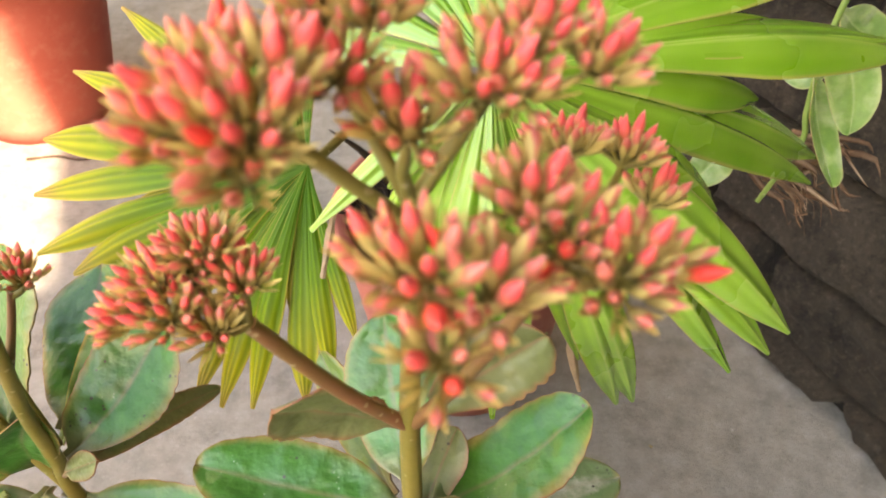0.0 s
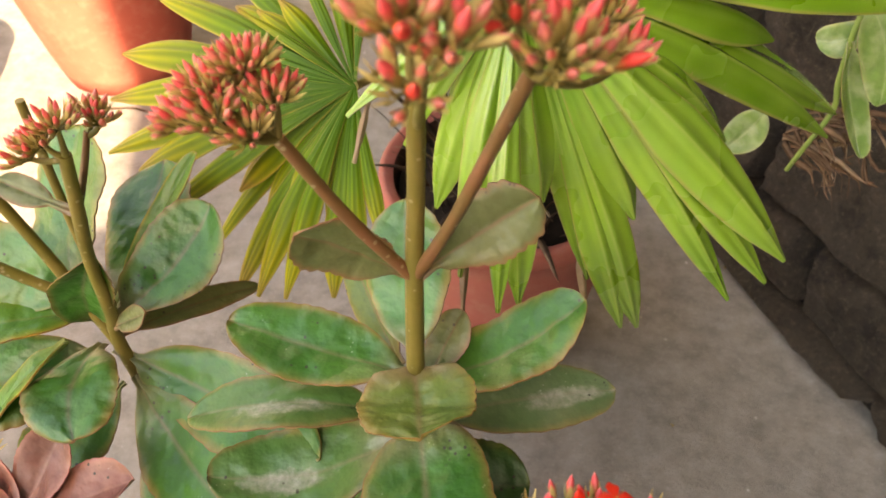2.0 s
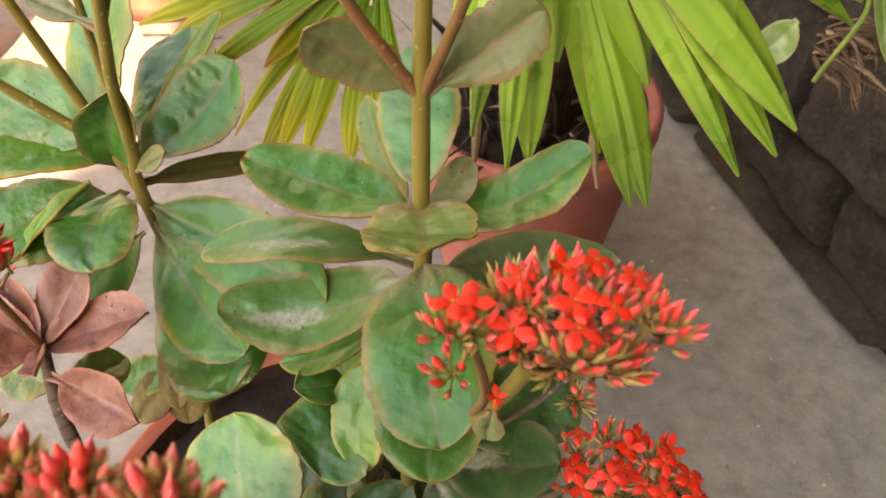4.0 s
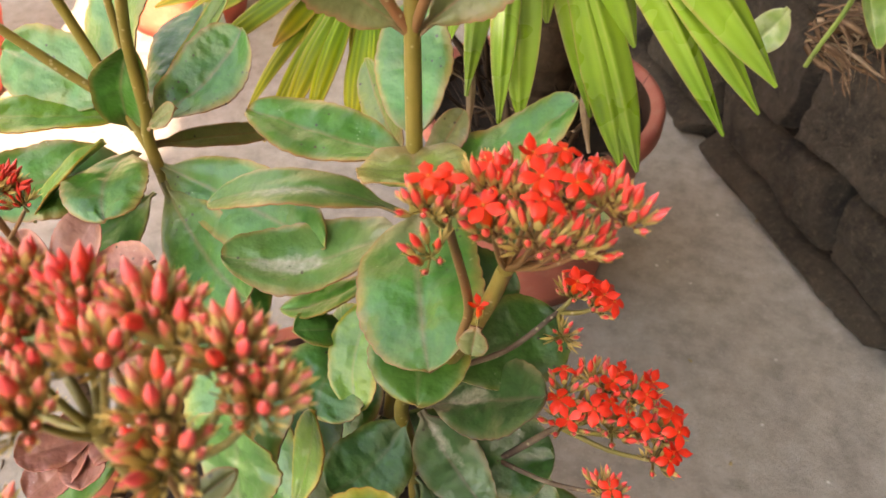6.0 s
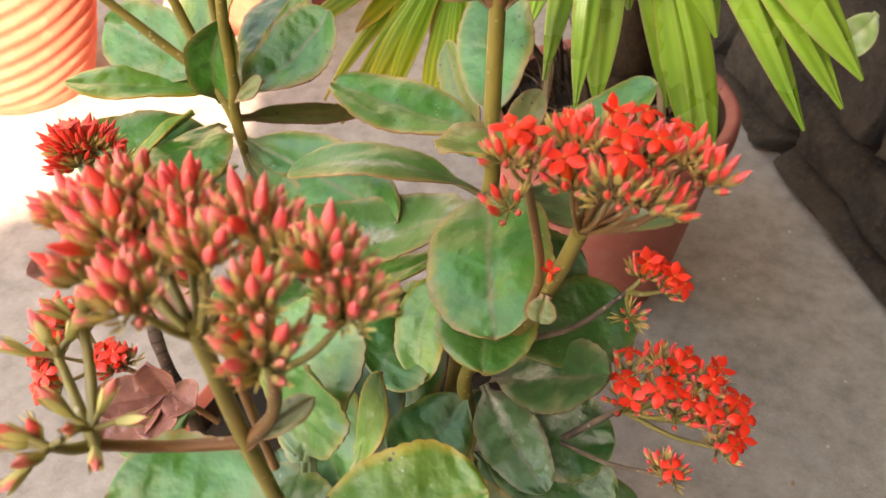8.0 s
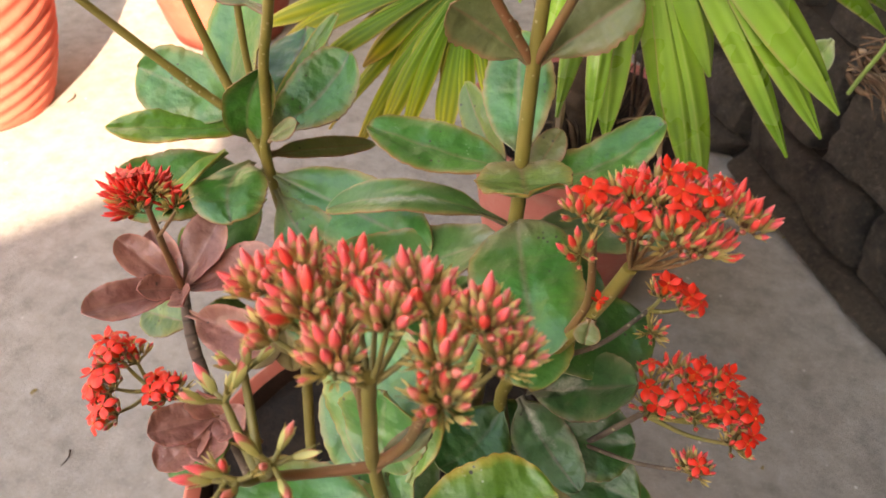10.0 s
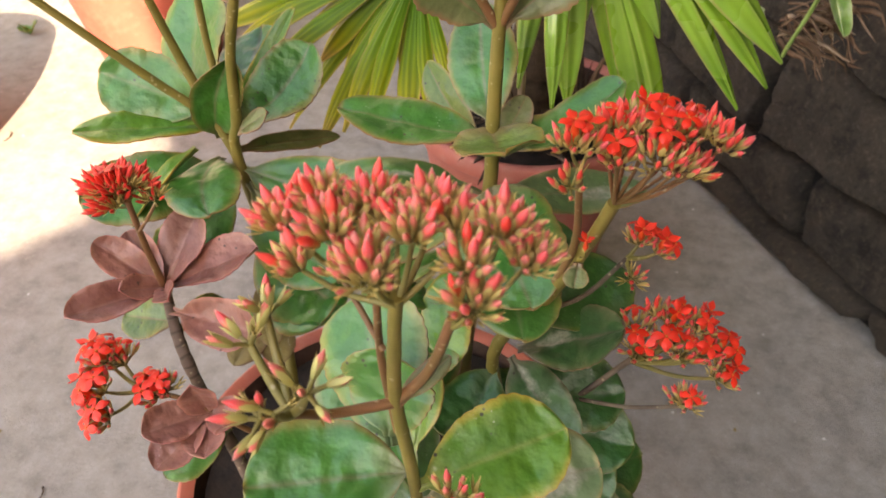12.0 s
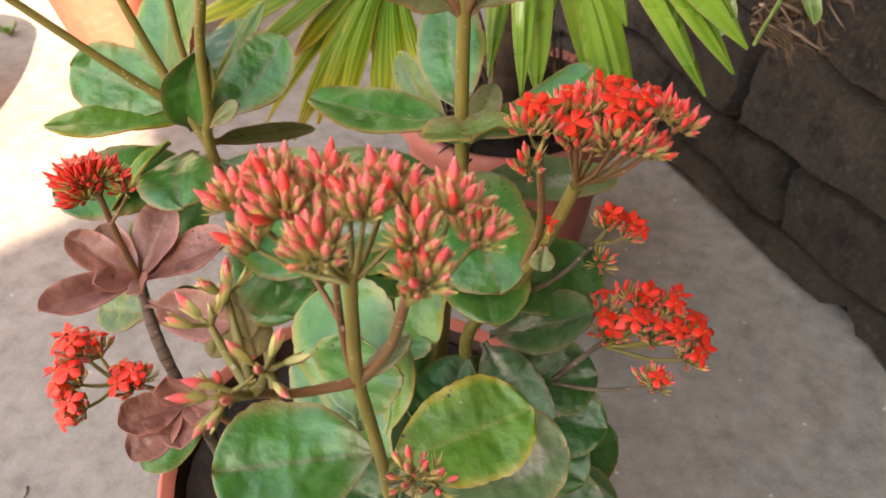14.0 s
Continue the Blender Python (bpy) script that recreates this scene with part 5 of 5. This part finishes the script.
# ---------------- fan palm ----------------
def leaflet_mesh(hub, tip, face, half_angle, split=0.55, fold=0.22, droop=0.0, mat=PALM, seed=0):
    """One pleat of a fan leaf: narrow at the hub, widening to the split, then tapering to a notched tip; folded along its rib."""
    rng = random.Random(seed)
    hub, tip = Vector(hub), Vector(tip)
    a, s, n = frame_of(tip - hub, face)
    length = (tip - hub).length
    nu, nv = 20, 8
    wide = 2 * math.tan(half_angle) * length * split
    tops, lows, uvs = [], [], []
    for i in range(nu + 1):
        u = i / nu
        if u < split:
            w = u / split
        else:
            e = (u - split) / (1 - split)
            w = (1 - 0.97 * e ** 2.3) * (1.0 if e < 0.95 else max(0.05, (1 - e) / 0.05) ** 0.5)
        half = max(0.5 * wide * w, 0.0012)
        z0 = droop * length * 4 * u * (1 - u)
        rt, rl, ru = [], [], []
        for j in range(nv + 1):
            v = 2 * j / nv - 1
            pleat = fold * half * (1 - abs(v)) * 2.0 - 0.06 * half * math.sin(abs(v) * math.pi * 2)
            z = z0 + pleat + 0.05 * half * math.sin(7 * u + 4 * v + seed)
            p = hub + a * (u * length) + s * (v * half) + n * z
            rt.append(p + n * 0.0004)
            rl.append(p - n * 0.0004)
            ru.append((u, j / nv))
        tops.append(rt)
        lows.append(rl)
        uvs.append(ru)
    geo = Geo()
    geo.grid([list(reversed(r)) for r in tops], [list(reversed(r)) for r in uvs])
    geo.grid(lows, uvs)
    rim_t = [r[0] for r in tops] + tops[-1][1:] + [r[-1] for r in reversed(tops[:-1])]
    rim_l = [r[0] for r in lows] + lows[-1][1:] + [r[-1] for r in reversed(lows[:-1])]
    ruv = [r[0] for r in uvs] + uvs[-1][1:] + [r[-1] for r in reversed(uvs[:-1])]
    geo.grid([rim_t, rim_l], [ruv, ruv])
    return geo.mesh("leaflet", [mat])


def frond(palm, hub, tips, face, mat, petiole, droop=0.05, half_angle=0.13, seed=0, fused=0.58):
    o = palm.location
    geo = Geo()
    tube(geo, [Vector(p) - o for p in petiole] + [Vector(hub) - o], 0.0045, 0.0030, 8, 20)
    stalk = part("frond", geo.mesh("petiole", [STALK_GREEN]), palm)
    ways = [unit(Vector(p[:3]) - Vector(hub)) for p in tips]
    last = len(tips) - 1
    for k, tip in enumerate(tips):
        gap = 0.5 * (ways[k].angle(ways[max(k - 1, 0)]) + ways[k].angle(ways[min(k + 1, last)]))
        wide = min(max(0.58 * gap, 0.080), half_angle)
        split = min(fused + 0.08, max(0.34, fused - 0.8 * (gap - 0.16))) + 0.06 * ((k * 7) % 3 - 1)
        part("leaflet", leaflet_mesh(Vector(hub) - o, Vector(tip[:3]) - o, face, wide, split, 0.27 + 0.10 * math.sin(k * 2.3), droop, mat, seed + k), stalk)
        step = ways[k].angle(ways[min(k + 1, last)])
        if step > 0.15:
            reach = 0.46 * ((Vector(tip[:3]) - Vector(hub)).length + (Vector(tips[k + 1][:3]) - Vector(hub)).length) * 0.70
            end = Vector(hub) + unit(ways[k] + ways[k + 1]) * reach - unit(face) * 0.004
            part("leaflet", leaflet_mesh(Vector(hub) - o, end - o, face, min(0.5 * step, 0.14), 0.62, 0.4, droop, mat, seed + k + 60), stalk)


PALM_THING = thing("fan_palm", (PALM_AT.x, PALM_AT.y, 0.255), "young fan palm with pleated green fronds in a pot", "palm")
HUB_R, HUB_L = (0.004, 0.330, 0.726), (-0.108, 0.410, 0.603)
frond(PALM_THING, HUB_R, [
    (-0.067, 0.289, 0.668), (-0.050, 0.325, 0.628), (-0.034, 0.330, 0.582), (-0.011, 0.290, 0.571), (0.014, 0.270, 0.570), (0.023, 0.285, 0.562), (0.058, 0.330, 0.545),
    (0.083, 0.325, 0.513), (0.093, 0.330, 0.510), (0.137, 0.326, 0.551), (0.152, 0.325, 0.570), (0.156, 0.323, 0.590),
    (0.189, 0.440, 0.592, 1.25), (0.193, 0.455, 0.600, 1.25), (0.203, 0.425, 0.688), (0.188, 0.415, 0.700), (0.19, 0.46, 0.73), (0.16, 0.50, 0.76), (0.10, 0.52, 0.79), (0.03, 0.50, 0.82), (-0.04, 0.48, 0.80), (-0.10, 0.44, 0.76), (-0.13, 0.38, 0.70)],
    (0, -0.55, 0.8), PALM, [(-0.04, 0.74, 0.22), (-0.02, 0.68, 0.48), (0.0, 0.53, 0.69)], 0.045, 0.150, 3, 0.54)
frond(PALM_THING, HUB_L, [
    (-0.068, 0.332, 0.540), (-0.080, 0.315, 0.525), (-0.095, 0.305, 0.515), (-0.122, 0.293, 0.520), (-0.142, 0.295, 0.515), (-0.175, 0.32, 0.48), (-0.225, 0.375, 0.457),
    (-0.235, 0.34, 0.52), (-0.252, 0.360, 0.545), (-0.286, 0.377, 0.542), (-0.290, 0.402, 0.570), (-0.308, 0.453, 0.575), (-0.30, 0.50, 0.60), (-0.26, 0.52, 0.64), (-0.188, 0.424, 0.640), (-0.20, 0.52, 0.68), (-0.12, 0.53, 0.69)],
    (0, -0.6, 0.8), PALM_OLD, [(-0.06, 0.74, 0.22), (-0.065, 0.69, 0.44), (-0.08, 0.53, 0.57)], 0.06, 0.095, 31, 0.66)
for tip in ((0.058, 0.330, 0.545), (-0.011, 0.290, 0.571), (-0.067, 0.289, 0.668)):
    end = Vector(tip) - PALM_THING.location
    top = end.lerp(Vector(HUB_R) - PALM_THING.location, 0.14)
    part("dry_tip", leaflet_mesh(top, end + Vector((0.003, -0.004, -0.024)), (0.3, -0.8, 0.5), 0.16, 0.35, 0.5, -0.05, HUSK, 5), PALM_THING, "withered brown leaflet tip")
geo = Geo()
tube(geo, [(0, 0, -0.01), (0.004, -0.01, 0.08), (0.010, -0.03, 0.16), (0.018, -0.06, 0.22)], 0.048, 0.022, 16, 24, 0, 0.14, random.Random(3))
part("trunk", geo.mesh("trunk", [BARK]), PALM_THING)


def dry_strips():
    """Dead, torn leaf strips that hang from the palm in one brown tuft."""
    rng = random.Random(8)
    o = PALM_THING.location
    for k in range(48):
        a = Vector((0.216 + rng.uniform(-0.016, 0.018), 0.590 + rng.uniform(-0.012, 0.012), 0.500 + rng.uniform(-0.022, 0.018)))
        b = a + Vector((rng.uniform(0.012, 0.052), rng.uniform(-0.05, -0.02), rng.uniform(-0.030, 0.022)))
        mid = a.lerp(b, 0.45) + Vector((rng.uniform(-0.008, 0.008), 0, rng.uniform(-0.004, 0.020)))
        late = a.lerp(b, 0.8) + Vector((rng.uniform(-0.006, 0.006), 0, rng.uniform(-0.010, 0.012)))
        geo = Geo()
        run = spline([a - o, mid - o, late - o, b + Vector((0, 0, rng.uniform(-0.014, 0.006))) - o], 8)
        w = rng.uniform(0.0007, 0.0042)
        rows, uvs = [], []
        curl = rng.uniform(0.2, 1.0)
        for i, p in enumerate(run):
            t = i / 7
            side = Vector((0.2, 0.5, curl + 0.5 * t)).normalized() * w * (1 - t) ** 0.5
            rows.append([p - side, p + Vector((0, -0.001, 0)), p + side, p + Vector((0, 0.001, 0))])
            uvs.append([(t, 0.5)] * 4)
        geo.grid(rows, uvs, 0, closed=True)
        part("dry_strip", geo.mesh("dry_strip", [HUSK if k % 4 == 0 else SHEATH]), PALM_THING)


dry_strips()


def dead_sheaths():
    """Brown leaf bases and fibres round the palm's foot."""
    rng = random.Random(18)
    o = PALM_THING.location
    for k in range(110):
        ang, r = rng.uniform(0, 6.28), rng.uniform(0.015, 0.11)
        a = Vector((PALM_AT.x + r * math.cos(ang), PALM_AT.y + r * math.sin(ang), 0.250))
        lean = Vector((math.cos(ang), math.sin(ang), 0)) * rng.uniform(0.01, 0.07)
        b = a + lean + Vector((rng.uniform(-0.03, 0.03), rng.uniform(-0.07, 0.01), rng.uniform(0.03, 0.22) * (1 - 4.0 * r)))
        geo = Geo()
        run = spline([a - o, a.lerp(b, 0.5) + Vector((0, 0, 0.012)) - o, b - o], 8)
        w = rng.uniform(0.002, 0.008)
        side = Vector((math.sin(ang), -math.cos(ang), rng.uniform(-0.2, 0.2))).normalized()
        rows, uvs = [], []
        for i, p in enumerate(run):
            t = i / 7
            rows.append([p - side * w * (1 - t) ** 0.6, p + Vector((0, -0.0012, 0.0008)), p + side * w * (1 - t) ** 0.6, p + Vector((0, 0.0012, -0.0008))])
            uvs.append([(t, 0.5)] * 4)
        geo.grid(rows, uvs, 0, closed=True)
        part("dry_strip", geo.mesh("dry_strip", [HUSK if k % 9 == 0 else (SHEATH if k % 3 == 0 else BARK)]), PALM_THING)


dead_sheaths()


# ---------------- climbing vine ----------------
VINE_LEAF = leaf_material("vine_leaf", (0.13, 0.27, 0.055), (0.22, 0.36, 0.10), (0.40, 0.45, 0.20), (0.40, 0.46, 0.24), 0.35, through_light=0.3)
vq = VINE_LEAF.node_tree
mottle, pale, both = vq.nodes.new("ShaderNodeTexNoise"), vq.nodes.new("ShaderNodeValToRGB"), vq.nodes.new("ShaderNodeMix")
mottle.inputs["Scale"].default_value, mottle.inputs["Detail"].default_value = 55.0, 5.0
vq.links.new(vq.nodes.new("ShaderNodeTexCoord").outputs["Object"], mottle.inputs["Vector"])
pale.color_ramp.elements[0].position, pale.color_ramp.elements[1].position = 0.48, 0.92
vq.links.new(mottle.outputs["Fac"], pale.inputs["Fac"])
both.data_type = "RGBA"
vine_shader = vq.nodes["Principled BSDF"]
vine_colour = vine_shader.inputs["Base Color"].links[0].from_socket
vq.links.new(pale.outputs["Color"], both.inputs[0])
vq.links.new(vine_colour, both.inputs[6])
both.inputs[7].default_value = (0.52, 0.56, 0.34, 1.0)
vq.links.new(both.outputs[2], vine_shader.inputs["Base Color"])
VINE_STALK = stem_material("vine_stalk", (0.14, 0.24, 0.050), (0.20, 0.30, 0.075))
VINE = thing("pothos_vine", (0.50, 0.80, 1.0), "trailing vine with pale green mottled leaves", "vine")
stem(VINE, [(0.50, 0.80, 1.0), (0.40, 0.72, 0.92), (0.30, 0.64, 0.80), (0.232, 0.575, 0.68), (0.217, 0.560, 0.625), (0.217, 0.552, 0.570), (0.221, 0.550, 0.544), (0.210, 0.550, 0.501), (0.206, 0.552, 0.482)], 0.0024, 0.0020, VINE_STALK, n=48)
leaf(VINE, (0.220, 0.560, 0.625), (0.249, 0.545, 0.556), 0.035, (-0.07, -0.98, 0.18), mat=VINE_LEAF, arch=-0.03, bow=-0.09, cup=0.12, widest=0.40, petiole=0.03, crenate=0.0)
leaf(VINE, (0.214, 0.555, 0.598), (0.249, 0.535, 0.515), 0.019, (0.19, -0.93, 0.31), mat=VINE_LEAF, arch=-0.11, bow=-0.01, cup=0.5, widest=0.48, petiole=0.03, crenate=0.0, label="curled pale green leaf")
leaf(VINE, (0.226, 0.565, 0.610), (0.198, 0.575, 0.586), 0.026, (-0.57, -0.74, 0.35), mat=VINE_LEAF, arch=-0.06, bow=-0.16, cup=0.1, widest=0.64, petiole=0.03, crenate=0.0)
leaf(VINE, (0.184, 0.590, 0.512), (0.159, 0.580, 0.474), 0.032, (-0.28, -0.89, 0.36), mat=VINE_LEAF, arch=-0.10, bow=-0.05, cup=0.1, widest=0.50, petiole=0.03, crenate=0.0)
leaf(VINE, (0.235, 0.600, 0.622), (0.275, 0.600, 0.593), 0.037, (0.32, -0.84, 0.44), mat=VINE_LEAF, arch=-0.08, bow=0.01, cup=0.1, widest=0.52, petiole=0.03, crenate=0.0)


# ---------------- small things on the floor ----------------
def dry_twig(points, r, label):
    base = Vector(points[0])
    twig = thing("dry_twig", (base.x, base.y, 0.0), label, "twig")
    geo = Geo()
    tube(geo, [Vector(p) - Vector((base.x, base.y, 0)) for p in points], r, r * 0.4, 6, 14, 0, 0.15, random.Random(2))
    part("stick", geo.mesh("stick", [BARK]), twig)


dry_twig([(-0.905, 1.100, 0.003), (-0.85, 1.112, 0.006), (-0.80, 1.108, 0.005), (-0.75, 1.140, 0.003)], 0.0028, "thin dark dry twig lying on the concrete")
dry_twig([(-1.085, 0.900, 0.002), (-1.078, 0.885, 0.003), (-1.080, 0.868, 0.002)], 0.0018, "short dry twig lying on the sunlit concrete")
dry_twig([(-0.552, 0.215, 0.002), (-0.546, 0.205, 0.003), (-0.548, 0.192, 0.002)], 0.0012, "short dry twig lying on the concrete")


def fallen_bit(x, y, size, turn, mat, label):
    """A small dry flake of leaf, curled up from the floor."""
    bit = thing("fallen_leaf", (x, y, 0.0), label, "fallen leaf")
    way = Vector((math.cos(turn), math.sin(turn), 0))
    part("blade", leaf_mesh(-way * size * 0.5 + Vector((0, 0, 0.002)), way * size * 0.5 + Vector((0, 0, 0.003)), size * 0.55, (0, 0, 1), arch=0.08, cup=0.2, mat=mat, petiole=0.02, thick=0.0006, seed=int(size * 1e4)), bit)


for x, y, size, turn in ((0.286, 0.935, 0.008, 0.4), (0.257, 1.019, 0.006, 1.9), (0.21, 0.62, 0.005, 2.6), (0.33, 0.30, 0.006, 0.9), (-0.655, 0.272, 0.010, 1.2), (-0.43, 0.05, 0.007, 0.2), (0.27, 0.48, 0.005, 1.4)):
    fallen_bit(x, y, size, turn, LEAF_DRY, "small dry flake of leaf on the concrete")

WEED = thing("weed", (-1.32, 1.295, 0.0), "small bright green weed in a floor crack", "weed")
weed_rng = random.Random(4)
for k in range(11):
    ang = k * 2.4
    out = 0.012 + 0.016 * weed_rng.random()
    foot = Vector((-1.32, 1.295, 0.0))
    leaf(WEED, foot, foot + Vector((out * math.cos(ang), out * math.sin(ang), 0.010 + 0.022 * weed_rng.random())), 0.013, (math.cos(ang) * -0.5, math.sin(ang) * -0.5, 1), mat=LEAF_YELLOW, petiole=0.3)
